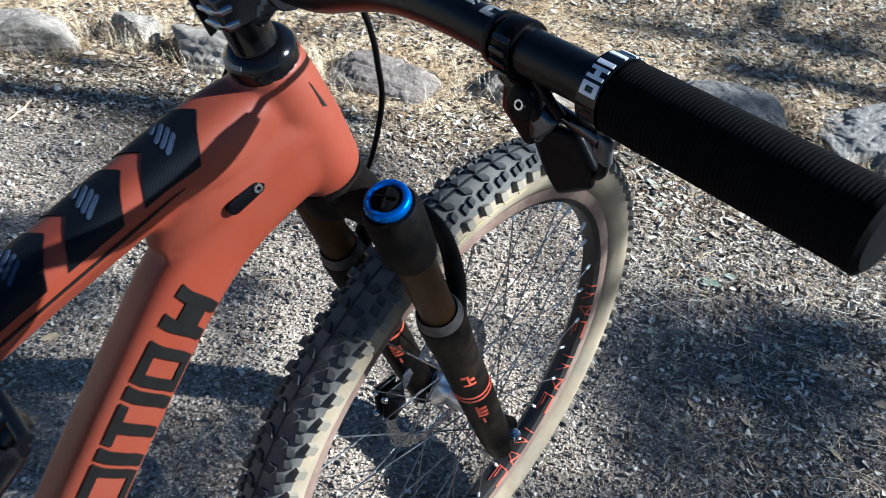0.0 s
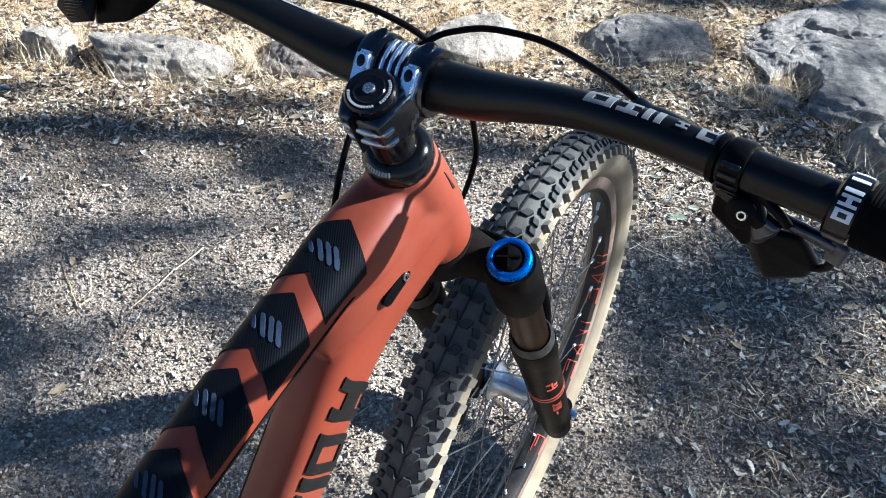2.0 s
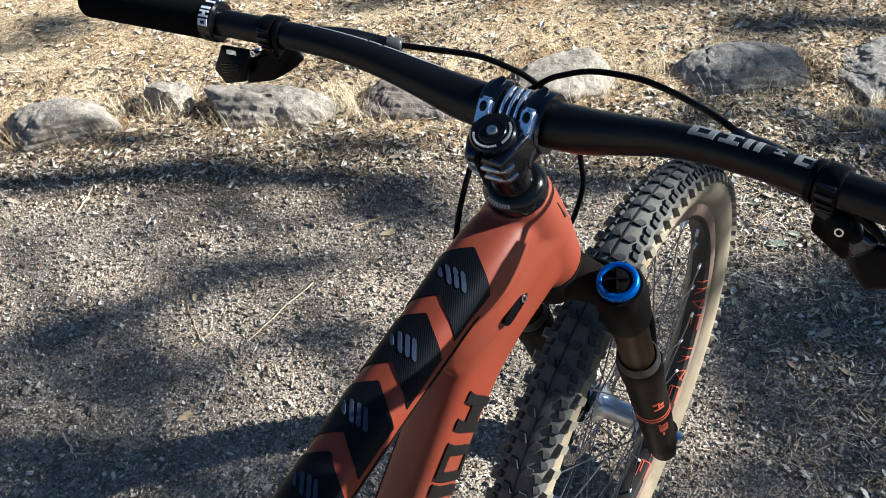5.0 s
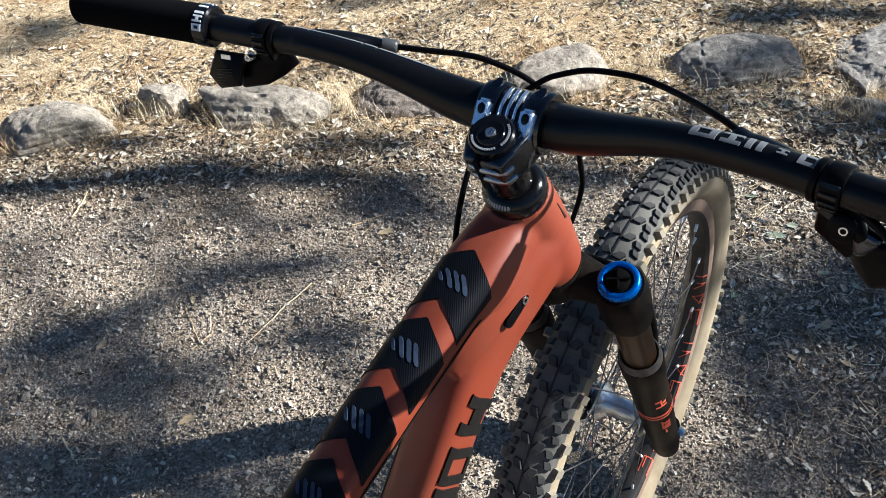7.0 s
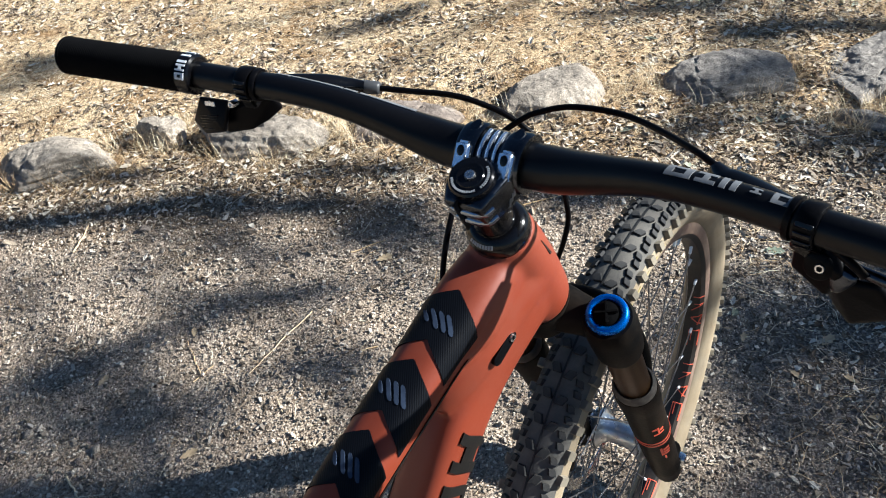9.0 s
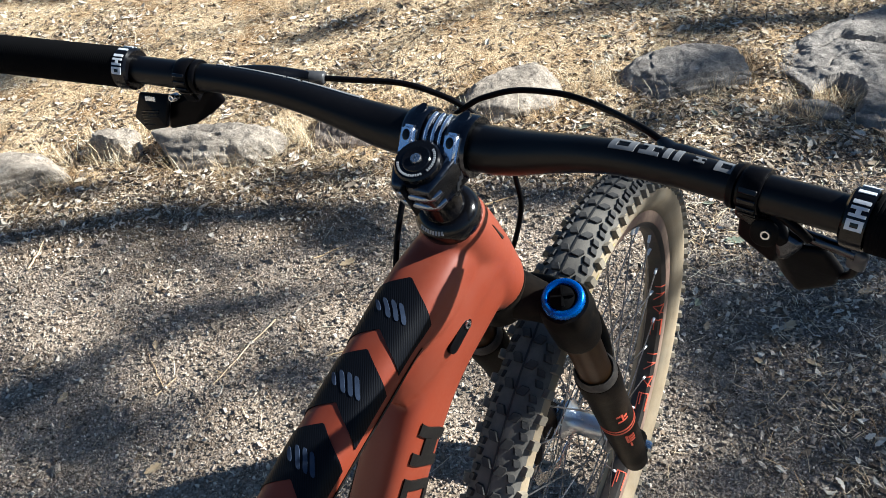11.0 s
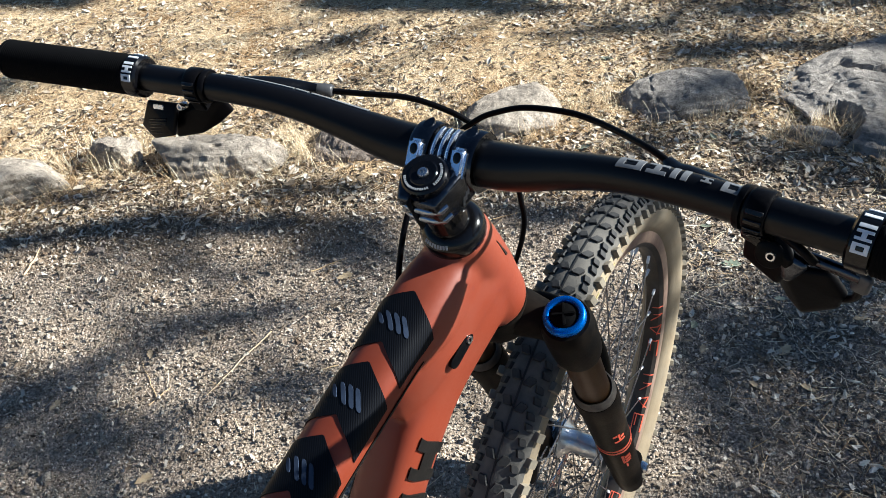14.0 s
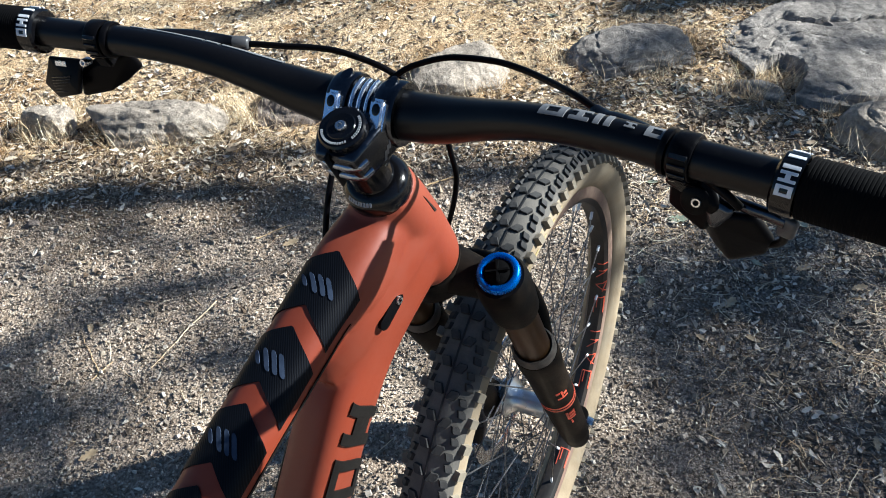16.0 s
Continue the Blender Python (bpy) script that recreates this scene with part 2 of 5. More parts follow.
LITTER = island_material("dry_oak_leaves", [(0.0, (0.11, 0.072, 0.044)), (0.35, (0.25, 0.188, 0.125)), (0.75, (0.54, 0.465, 0.360)), (1.0, (0.80, 0.745, 0.650))], mottled=0.2)
FLAKE = island_material("leaf_crumbs", [(0.0, (0.030, 0.019, 0.012)), (0.45, (0.130, 0.082, 0.047)), (0.70, (0.44, 0.350, 0.250)), (1.0, (0.88, 0.80, 0.67))], mottled=0.15)
DRY_LEAF = surface("dry_tan_leaf", (0.38, 0.27, 0.15), (0.58, 0.45, 0.28), 60, 0.8, bump=0.4, grain=300)
SAGE_LEAF = surface("grey_green_leaf", (0.20, 0.24, 0.16), (0.34, 0.38, 0.28), 60, 0.8, bump=0.4, grain=300)
SAGE = island_material("grey_green_leaves", [(0.0, (0.16, 0.19, 0.13)), (1.0, (0.34, 0.37, 0.28))])
OAK_LEAF = island_material("oak_foliage", [(0.0, (0.04, 0.07, 0.02)), (1.0, (0.09, 0.12, 0.04))], mottled=0.05)
BARK = surface("grey_oak_bark", (0.10, 0.085, 0.07), (0.22, 0.19, 0.16), 14, 0.95, bump=0.9, depth=0.01, grain=60)


def rock_material(name, dark, light, lichen):
    m, nt, b = graph(name)
    broad, mid, fine = noise_of(nt, 9, 9, 0.68), noise_of(nt, 30, 10, 0.78), noise_of(nt, 190, 4, 0.7)
    c = ramp(nt, broad, [(0.34, tuple(v * 0.75 for v in dark)), (0.62, light)])
    c = blend(nt, 0.6, c, ramp(nt, mid, [(0.36, tuple(v * 0.55 for v in dark)), (0.7, tuple(min(v * 1.25, 0.8) for v in light))]))
    c = blend(nt, ramp(nt, noise_of(nt, 15, 9, 0.75), [(0.57, (0, 0, 0)), (0.68, (0.7, 0.7, 0.7))]), c, lichen)
    c = blend(nt, ramp(nt, noise_of(nt, 22, 10, 0.8), [(0.34, (0.7, 0.7, 0.7)), (0.44, (0, 0, 0))]), c, tuple(v * 0.4 for v in dark))
    nt.links.new(c, b.inputs["Base Color"])
    b.inputs["Roughness"].default_value = 0.92
    b.inputs["Specular IOR Level"].default_value = 0.2
    bumped(nt, b, blend(nt, 0.45, noise_of(nt, 75, 6, 0.7), fine), 1.0, 0.010)
    return m


ROCK_PALE = rock_material("pale_lichened_stone", (0.215, 0.182, 0.148), (0.470, 0.405, 0.330), (0.62, 0.55, 0.46))
ROCK_GREY = rock_material("grey_stone", (0.170, 0.152, 0.136), (0.37, 0.335, 0.298), (0.52, 0.48, 0.42))
ROCK_RED = rock_material("reddish_stone", (0.170, 0.134, 0.110), (0.345, 0.285, 0.238), (0.44, 0.39, 0.33))


# ---- mesh helpers ----
def place(obj, parent):
    if parent is not None:
        obj.parent = parent
    return obj


def part(name, bm, material, parent=None, label="", smooth=38):
    """Links a bmesh as one mesh object, under a thing or a part where one is given."""
    me = bpy.data.meshes.new(name)
    bm.normal_update()
    bm.to_mesh(me)
    bm.free()
    me.materials.append(material)
    if smooth:
        me.shade_smooth()
        me.set_sharp_from_angle(angle=radians(smooth))
    ob = place(new(name, me), parent)
    return tagged(ob, label) if label else ob


def stuff_mesh(name, verts, faces, material, smooth=False):
    me = bpy.data.meshes.new(name)
    me.from_pydata(verts, [], faces)
    me.materials.append(material)
    if smooth:
        me.shade_smooth()
    return new(name, me)


def rings(bm, loops, close=True, caps=True):
    """Skins a list of vertex rings (each a list of points)."""
    made = [[bm.verts.new(p) for p in loop] for loop in loops]
    n = len(made[0])
    for a, b in zip(made, made[1:]):
        for k in range(n if close else n - 1):
            bm.faces.new((a[k], a[(k + 1) % n], b[(k + 1) % n], b[k]))
    if caps and close:
        bm.faces.new(list(reversed(made[0])))
        bm.faces.new(made[-1])
    return made


def smooth_path(points, steps):
    """A Catmull-Rom line through points (tuples of any length)."""
    pts = [np.array(p, float) for p in points]
    pts = [2 * pts[0] - pts[1], *pts, 2 * pts[-1] - pts[-2]]
    out = []
    for i in range(1, len(pts) - 2):
        for k in range(steps):
            t = k / steps
            a, b, c, d = pts[i - 1 : i + 3]
            out.append(0.5 * (2 * b + (c - a) * t + (2 * a - 5 * b + 4 * c - d) * t * t + (3 * b - a - 3 * c + d) * t ** 3))
    return out + [pts[-2]]


def squared(v, power):
    return math.copysign(abs(v) ** power, v)


def tube(bm, points, sides=16, up=(0, 0, 1), m=Matrix(), caps=True, power=1.0):
    """Sweeps an ellipse along points (x, y, z, r) or (x, y, z, across, tall); tall lies towards up."""
    ps = [Vector(p[:3]) for p in points]
    loops = []
    for i, p in enumerate(points):
        way = (ps[min(i + 1, len(ps) - 1)] - ps[max(i - 1, 0)]).normalized()
        side = way.cross(Vector(up))
        side = side.normalized() if side.length > 1e-4 else way.orthogonal().normalized()
        top = side.cross(way)
        ra, rt = (p[3], p[4]) if len(p) > 4 else (p[3], p[3])
        loops.append([m @ (ps[i] + side * (ra * squared(math.cos(q), power)) + top * (rt * squared(math.sin(q), power)))
                      for q in (2 * math.pi * k / sides for k in range(sides))])
    rings(bm, loops, caps=caps)
    return bm


def lathe(bm, profile, sides=32, m=Matrix(), axis="Z", closed=False):
    """Turns (radius, height) pairs about an axis; closed joins the last pair to the first."""
    loops = []
    prof = list(profile) + ([profile[0]] if closed else [])
    for r, h in prof:
        loop = []
        for k in range(sides):
            q = 2 * math.pi * k / sides
            v = (r * math.cos(q), r * math.sin(q), h) if axis == "Z" else (h, r * math.cos(q), r * math.sin(q))
            loop.append(m @ Vector(v))
        loops.append(loop)
    rings(bm, loops, caps=not closed)
    if closed:
        bmesh.ops.remove_doubles(bm, verts=bm.verts, dist=1e-6)
    bmesh.ops.recalc_face_normals(bm, faces=bm.faces)
    return bm


def box(bm, size, m=Matrix(), bevel=0.0, segments=2):
    made = bmesh.ops.create_cube(bm, size=1.0)
    bmesh.ops.scale(bm, vec=size, verts=made["verts"])
    if bevel:
        edges = list({e for v in made["verts"] for e in v.link_edges})
        out = bmesh.ops.bevel(bm, geom=edges, offset=bevel, segments=segments, affect="EDGES")
        verts = list({v for f in out["faces"] for v in f.verts} | {v for v in made["verts"] if v.is_valid})
    else:
        verts = made["verts"]
    bmesh.ops.transform(bm, matrix=m, verts=verts)
    return bm


def hull(bm, points, radius, m):
    """A rounded body stretched over small balls."""
    for p in points:
        bmesh.ops.create_icosphere(bm, subdivisions=2, radius=radius, matrix=Matrix.Translation(p))
    out = bmesh.ops.convex_hull(bm, input=bm.verts)
    bmesh.ops.delete(bm, geom=[g for g in out["geom_interior"] if isinstance(g, bmesh.types.BMVert)], context="VERTS")
    bmesh.ops.transform(bm, matrix=m, verts=bm.verts)
    bmesh.ops.recalc_face_normals(bm, faces=bm.faces)
    return bm


def turned_to(way, at):
    """A matrix at a place whose z axis points along way."""
    return Matrix.Translation(at) @ Vector(way).to_track_quat("Z", "Y").to_matrix().to_4x4()


def thing(name, at, label, category, group=""):
    e = new(name)
    e.empty_display_size = 0.1
    e.location = at
    return tagged(e, label, category, group)

# ---- ground ----
def ground_height(x, y):
    """Shallow dents on the trail, a low bank of litter behind the stones."""
    h = 0.010 * noise.noise(Vector((x * 1.7, y * 1.7, 0.3))) + 0.005 * noise.noise(Vector((x * 7, y * 7, 4.1)))
    h += 0.0028 * noise.noise(Vector((x * 31, y * 31, 9.7))) if abs(x) < 4 and -1 < y < 6 else 0
    rise = min(max((y - 2.1) / 0.5, 0.0), 1.0)
    return h * min(1.0, 4.0 / max(abs(x) + abs(y), 4.0)) + 0.035 * rise * rise * (3 - 2 * rise)


def stretched(near_a, near_b, step, far):
    """Grid lines: even between near_a and near_b, then ever wider out to far."""
    line = list(np.arange(near_a, near_b, step))
    wide, edge = step, line[-1]
    while edge < far:
        wide *= 1.28
        edge += wide
        line.append(edge)
    wide, edge = step, line[0]
    while edge > -far:
        wide *= 1.28
        edge -= wide
        line.insert(0, edge)
    return line


def build_ground():
    xs, ys = stretched(-2.4, 2.3, 0.022, 400), stretched(0.3, 4.4, 0.022, 400)
    nx = len(xs)
    verts = [(x, y, ground_height(x, y)) for y in ys for x in xs]
    faces = [(j * nx + i, j * nx + i + 1, (j + 1) * nx + i + 1, (j + 1) * nx + i)
             for j in range(len(ys) - 1) for i in range(nx - 1)]
    g = stuff_mesh("ground", verts, faces, GROUND, smooth=True)
    tagged(g, "dry grey-brown gravelly trail soil with straw litter beyond the stones", "ground", kind="structure")


build_ground()

# ---- stones ----
def build_rock(at, size, turn, seed, material, label, hard=11.0, tilt=0.25, ledges=0.0, bites=()):
    """A broken, weathered stone, partly sunk: blunt faces that meet in worn edges, with ledges, pits and cracks."""
    bm = bmesh.new()
    bmesh.ops.create_icosphere(bm, subdivisions=7 if size[0] > 0.60 else 6 if size[0] > 0.25 else 5, radius=1.0)
    rng = random.Random(seed)
    cuts = []
    for n in ((1, 0, 0), (-1, 0, 0), (0, 1, 0), (0, -1, 0), (0, 0, 1), (0, 0, -1)):
        cuts.append((Vector([c + rng.uniform(-tilt, tilt) for c in n]).normalized(), rng.uniform(0.90, 1.0)))
    for _ in range(9):
        cuts.append((Vector((rng.uniform(-1, 1), rng.uniform(-1, 1), rng.uniform(0.0, 0.8))).normalized(), rng.uniform(0.86, 1.12)))
    shift = Vector((seed * 3.7, seed * 1.3, seed * 2.1))
    for v in bm.verts:
        p = v.co.normalized()
        r = sum((max(p.dot(n), 0.0) / d) ** hard for n, d in cuts) ** (-1.0 / hard)
        q = Vector((p.x * r * size[0] / 2, p.y * r * size[1] / 2, p.z * r * size[2]))
        w = q + shift
        big = noise.fractal(w * 7.0, 1.0, 2.0, 3) * 0.007 + noise.fractal(w * 20.0, 0.8, 2.0, 3) * 0.0055 + noise.fractal(w * 60.0, 0.7, 2.0, 4) * 0.0032
        if ledges:
            layer = (q.z + 0.012 * noise.noise(w * 7.0)) / 0.022
            big += ledges * (abs(layer - round(layer)) - 0.25) * 0.020
        crack = abs(noise.noise(w * 5.0 + Vector((5, 1, 3))))
        big -= 0.007 * max(0.0, 0.030 - crack) / 0.030
        big -= 0.009 * max(0.0, noise.noise(w * 60.0) - 0.38)
        out = Vector((p.x / size[0], p.y / size[1], p.z / (2 * size[2]))).normalized()
        v.co = q + out * (big * min(1.0, size[2] / 0.07))
        for bx, by, along, wide, long, deep in bites:     # hollows and cracks, in the stone's own plan
            c, s = math.cos(radians(along)), math.sin(radians(along))
            dx, dy = v.co.x - bx, v.co.y - by
            u, k = (dx * c + dy * s) / long, (dy * c - dx * s + 0.012 * noise.noise(Vector((dx * 25, dy * 25, seed)))) / wide
            d = u * u + k * k
            if d < 1 and v.co.z > -0.01:
                v.co.z -= deep * (1 - d) ** 0.8
    ob = part("rock", bm, material, None, smooth=40)
    ob.matrix_basis = pose(at[0], at[1], ground_height(*at), 0, 0, turn)
    return tagged(ob, label, "rock", "stones along the trail edge")


ROCKS = [
    ((-1.28, 2.19), (0.34, 0.20, 0.085), 20, 1, ROCK_PALE, "low pale stone with a bright broken end, half buried in straw"),
    ((-0.955, 2.31), (0.155, 0.12, 0.078), 4, 2, ROCK_PALE, "small pale blocky stone bedded in dry grass"),
    ((-0.585, 2.25), (0.375, 0.20, 0.082), -4, 3, ROCK_PALE, "long pale lichened stone with dark pits, bedded in straw"),
    ((-0.145, 2.285), (0.37, 0.19, 0.056), -3, 4, ROCK_RED, "flat reddish-brown stone partly covered by litter"),
    ((0.335, 2.375), (0.36, 0.23, 0.056), 14, 5, ROCK_PALE, "flat whitish sunlit stone sunk in dry grass"),
    ((0.895, 2.405), (0.44, 0.24, 0.088), 6, 6, ROCK_GREY, "dark grey boulder with a rough pitted face"),
    ((1.69, 2.32), (0.88, 0.74, 0.062), 8, 7, ROCK_GREY, "broad flat grey slab with a deep crack across it"),
    ((1.49, 1.825), (0.27, 0.25, 0.100), 40, 8, ROCK_PALE, "upright pale grey stone at the trail edge"),
    ((-1.66, 2.14), (0.24, 0.20, 0.060), 0, 9, ROCK_GREY, "small grey stone among straw at the trail edge"),
    ((1.25, 2.135), (0.20, 0.08, 0.034), -38, 10, ROCK_GREY, "low grey ledge of stone sunk in leaf litter"),
]
BITES = {3: ((-0.03, -0.02, 30, 0.012, 0.016, 0.022), (0.15, -0.06, 20, 0.020, 0.040, 0.026)), 6: ((-0.14, -0.06, 20, 0.10, 0.18, 0.026),),
         7: ((-0.385, -0.115, 50, 0.075, 0.125, 0.12), (-0.13, 0.14, -55, 0.016, 0.10, 0.030), (0.06, 0.08, -12, 0.012, 0.26, 0.026), (0.02, -0.20, 30, 0.06, 0.16, 0.016))}
HARD = {1: 20.0, 2: 26.0, 3: 16.0, 4: 26.0, 5: 40.0, 6: 13.0, 7: 18.0}       # how sharply the broken faces meet
for r_at, r_size, r_turn, r_seed, r_mat, r_label in ROCKS:
    build_rock(r_at, r_size, r_turn, r_seed, r_mat, r_label, hard=HARD.get(r_seed, 11.0), tilt=0.12 if r_seed == 5 else 0.25, ledges=1.0 if r_seed in (7, 10) else 0.35, bites=BITES.get(r_seed, ()))


def on_rock(x, y):
    if (x - 1.31) ** 2 + (y - 2.18) ** 2 < 0.09 ** 2:     # the litter-filled bay in the slab
        return False
    return any(((x - a[0]) / (s[0] * 0.46)) ** 2 + ((y - a[1]) / (s[1] * 0.46)) ** 2 < 1 for a, s, *_ in ROCKS)


# ---- bicycle ----
# The steering axis: origin at the top cap's bolt, x to the rider's right, y forward, z up the steerer.
AXIS_C = Vector((0.00754, 0.47464, 1.07090))
S_WAY, F_WAY, A_WAY = Vector((0.82835, -0.55866, 0.04171)), Vector((0.49195, 0.76102, 0.42289)), Vector((-0.26799, -0.32978, 0.90522))
AXLE_F, AXLE_A = 0.0226, -0.7596
AXLE = AXIS_C + F_WAY * AXLE_F + A_WAY * AXLE_A
ROOT = Vector((AXLE.x, AXLE.y, 0.0))
STEER = Matrix.Translation(AXIS_C - ROOT) @ Matrix((S_WAY, F_WAY, A_WAY)).transposed().to_4x4()
FRAME = STEER @ pose(0, 0, 0, 0, 0, -7.5)            # the main triangle, the bars being turned a little
WHEEL = STEER @ pose(-0.0018, AXLE_F, AXLE_A, 0, 0, 1.0) @ Matrix.Diagonal((1.05, 1.056, 1.056, 1.0))

bike = thing("mountain_bike", ROOT, "orange mountain bike with dusty tan-wall tyre standing on the trail", "bicycle")


TT_POWER, DT_POWER, DT_LEAN = 0.66, 0.60, 0.22                        # how square the tubes are; 1 is an ellipse


def lean(f):
    """The slope of the down tube's upper side at forward place f."""
    return DT_LEAN * min(max((-0.095 - f) / 0.110, 0.0), 1.0)


def keel(f, rise):
    """How far the top tube draws in below its middle at forward place f."""
    return 1.0 - 0.42 * min(max(-rise / 0.018, 0.0), 1.0) * min(max((-0.07 - f) / 0.04, 0.0), 1.0)


def join(bm, other, m):
    """Moves other by m and adds it to bm."""
    bmesh.ops.transform(other, matrix=m, verts=other.verts)
    held = bpy.data.meshes.new("held")
    other.to_mesh(held)
    other.free()
    bm.from_mesh(held)
    bpy.data.meshes.remove(held)


def build_frame():
    bm = bmesh.new()
    tt = smooth_path([(0, 0.0, -0.118, 0.024, 0.030), (0, -0.05, -0.1105, 0.0278, 0.0288), (0, -0.09, -0.1090, 0.0270, 0.0272), (0, -0.12, -0.1085, 0.0258, 0.0262),
                      (0, -0.25, -0.1145, 0.0250, 0.0255), (0, -0.42, -0.130, 0.0232, 0.0262), (0, -0.58, -0.150, 0.022, 0.026)], 5)
    keeled = bmesh.new()
    tube(keeled, tt, 40, power=TT_POWER)
    for v in keeled.verts:                              # the lower half draws in towards a keel
        mid = np.interp(-v.co.y, [-q[1] for q in tt], [q[2] for q in tt])
        v.co.x *= keel(v.co.y, v.co.z - mid)
    join(bm, keeled, FRAME)
    dt = smooth_path([(0, 0.004, -0.152, 0.0316, 0.045), (0, -0.05, -0.160, 0.0306, 0.041), (0, -0.10, -0.1795, 0.0272, 0.0325), (0, -0.145, -0.2010, 0.0268, 0.0320),
                      (0, -0.20, -0.2370, 0.0270, 0.0320), (0, -0.30, -0.307, 0.0280, 0.033), (0, -0.45, -0.413, 0.030, 0.035), (0, -0.62, -0.530, 0.034, 0.038)], 5)
    pinched = bmesh.new()
    tube(pinched, dt, 36, power=DT_POWER)
    for v in pinched.verts:                             # the upper side leans towards the left behind the head gusset
        mid = np.interp(-v.co.y, [-q[1] for q in dt], [q[2] for q in dt])
        v.co.z += lean(v.co.y) * v.co.x * min(max((v.co.z - mid) / 0.020, 0.0), 1.0)
    join(bm, pinched, FRAME)
    gusset = smooth_path([(0, 0.0, -0.140, 0.0318, 0.042), (0, -0.030, -0.141, 0.0316, 0.039), (0, -0.055, -0.142, 0.0308, 0.036), (0, -0.085, -0.147, 0.0285, 0.033), (0, -0.112, -0.155, 0.0225, 0.027), (0, -0.134, -0.166, 0.0140, 0.019)], 4)
    tube(bm, gusset, 24, m=FRAME)
    ht = [(0, 0, -0.204, 0.0310), (0, 0, -0.195, 0.0328), (0, 0, -0.15, 0.0325), (0, 0, -0.11, 0.0298), (0, 0, -0.090, 0.0275), (0, 0, -0.081, 0.0260)]
    tube(bm, ht, 32, up=(0, 1, 0), m=FRAME)
    st = [(0, -0.63, -0.54, 0.03), (0, -0.60, -0.30, 0.022), (0, -0.58, -0.14, 0.021)]
    tube(bm, st, 20, up=(0, 1, 0), m=FRAME)
    tube(bm, [(-0.045, -0.63, -0.535, 0.028), (0.045, -0.63, -0.535, 0.028)], 24, m=FRAME)
    ob = part("bike_frame", bm, PAINT, bike, "satin orange carbon frame tubes", smooth=80)
    fuse = ob.modifiers.new("fuse", "REMESH")
    fuse.mode, fuse.voxel_size, fuse.use_smooth_shade = "VOXEL", 0.0026, True
    soft = ob.modifiers.new("soft", "SMOOTH")
    soft.factor, soft.iterations = 0.5, 5
    return tt, dt


TT, DT = build_frame()


def tube_point(path, f, angle, lift):
    """A point on a tube of the frame at forward place f, at an angle from its top towards the right."""
    fs = [p[1] for p in path]
    row = [np.interp(-f, [-v for v in fs], [p[k] for p in path]) for k in range(5)]
    ahead = np.interp(-(f - 0.01), [-v for v in fs], [p[2] for p in path])
    slope = (row[2] - ahead) / 0.01
    n = Vector((0, -slope, 1)).normalized()
    power = DT_POWER if path is DT else TT_POWER
    out = (row[3] + lift) * squared(math.sin(angle), power)
    rise = (row[4] + lift) * squared(math.cos(angle), power)
    tip = lean(f) * out * min(max(rise / 0.020, 0.0), 1.0) if path is DT else 0.0
    if path is TT:
        out *= keel(f, rise)
    return Vector((out, f, row[2] + tip)) + n * rise


def sheet(bm, corners_fn, nu, nv, m, thick=0.0008):
    """A thin skin over a grid of points fn(u, v, lift), closed round its rim."""
    top = [[bm.verts.new(m @ corners_fn(i / nu, j / nv, thick)) for j in range(nv + 1)] for i in range(nu + 1)]
    low = [[bm.verts.new(m @ corners_fn(i / nu, j / nv, -0.0012)) for j in range(nv + 1)] for i in range(nu + 1)]
    for i in range(nu):
        for j in range(nv):
            bm.faces.new((top[i][j], top[i + 1][j], top[i + 1][j + 1], top[i][j + 1]))
            bm.faces.new((low[i][j + 1], low[i + 1][j + 1], low[i + 1][j], low[i][j]))
    for a, b in ([((i, 0), (i + 1, 0)) for i in range(nu)] + [((i + 1, nv), (i, nv)) for i in range(nu)]
                 + [((0, j + 1), (0, j)) for j in range(nv)] + [((nu, j), (nu, j + 1)) for j in range(nv)]):
        bm.faces.new((top[b[0]][b[1]], top[a[0]][a[1]], low[a[0]][a[1]], low[b[0]][b[1]]))
    bmesh.ops.recalc_face_normals(bm, faces=bm.faces)


GUARD_STEP, GUARD_START = 0.0610, -0.0589


ARC = [0.0]                                            # the way round the top tube's section, from its ridge
for k_arc in range(1, 181):
    a_arc, b_arc = ((squared(math.sin(q), TT_POWER), squared(math.cos(q), TT_POWER)) for q in (radians(0.5 * k_arc - 0.5), radians(0.5 * k_arc)))
    ARC.append(ARC[-1] + 0.0258 * math.dist(a_arc, b_arc))


def round_tube(f, arc, lift):
    """A point on the top tube, arc metres round from its ridge towards the right."""
    return tube_point(TT, f, math.copysign(radians(0.5 * np.interp(abs(arc), ARC, range(181))), arc), lift)


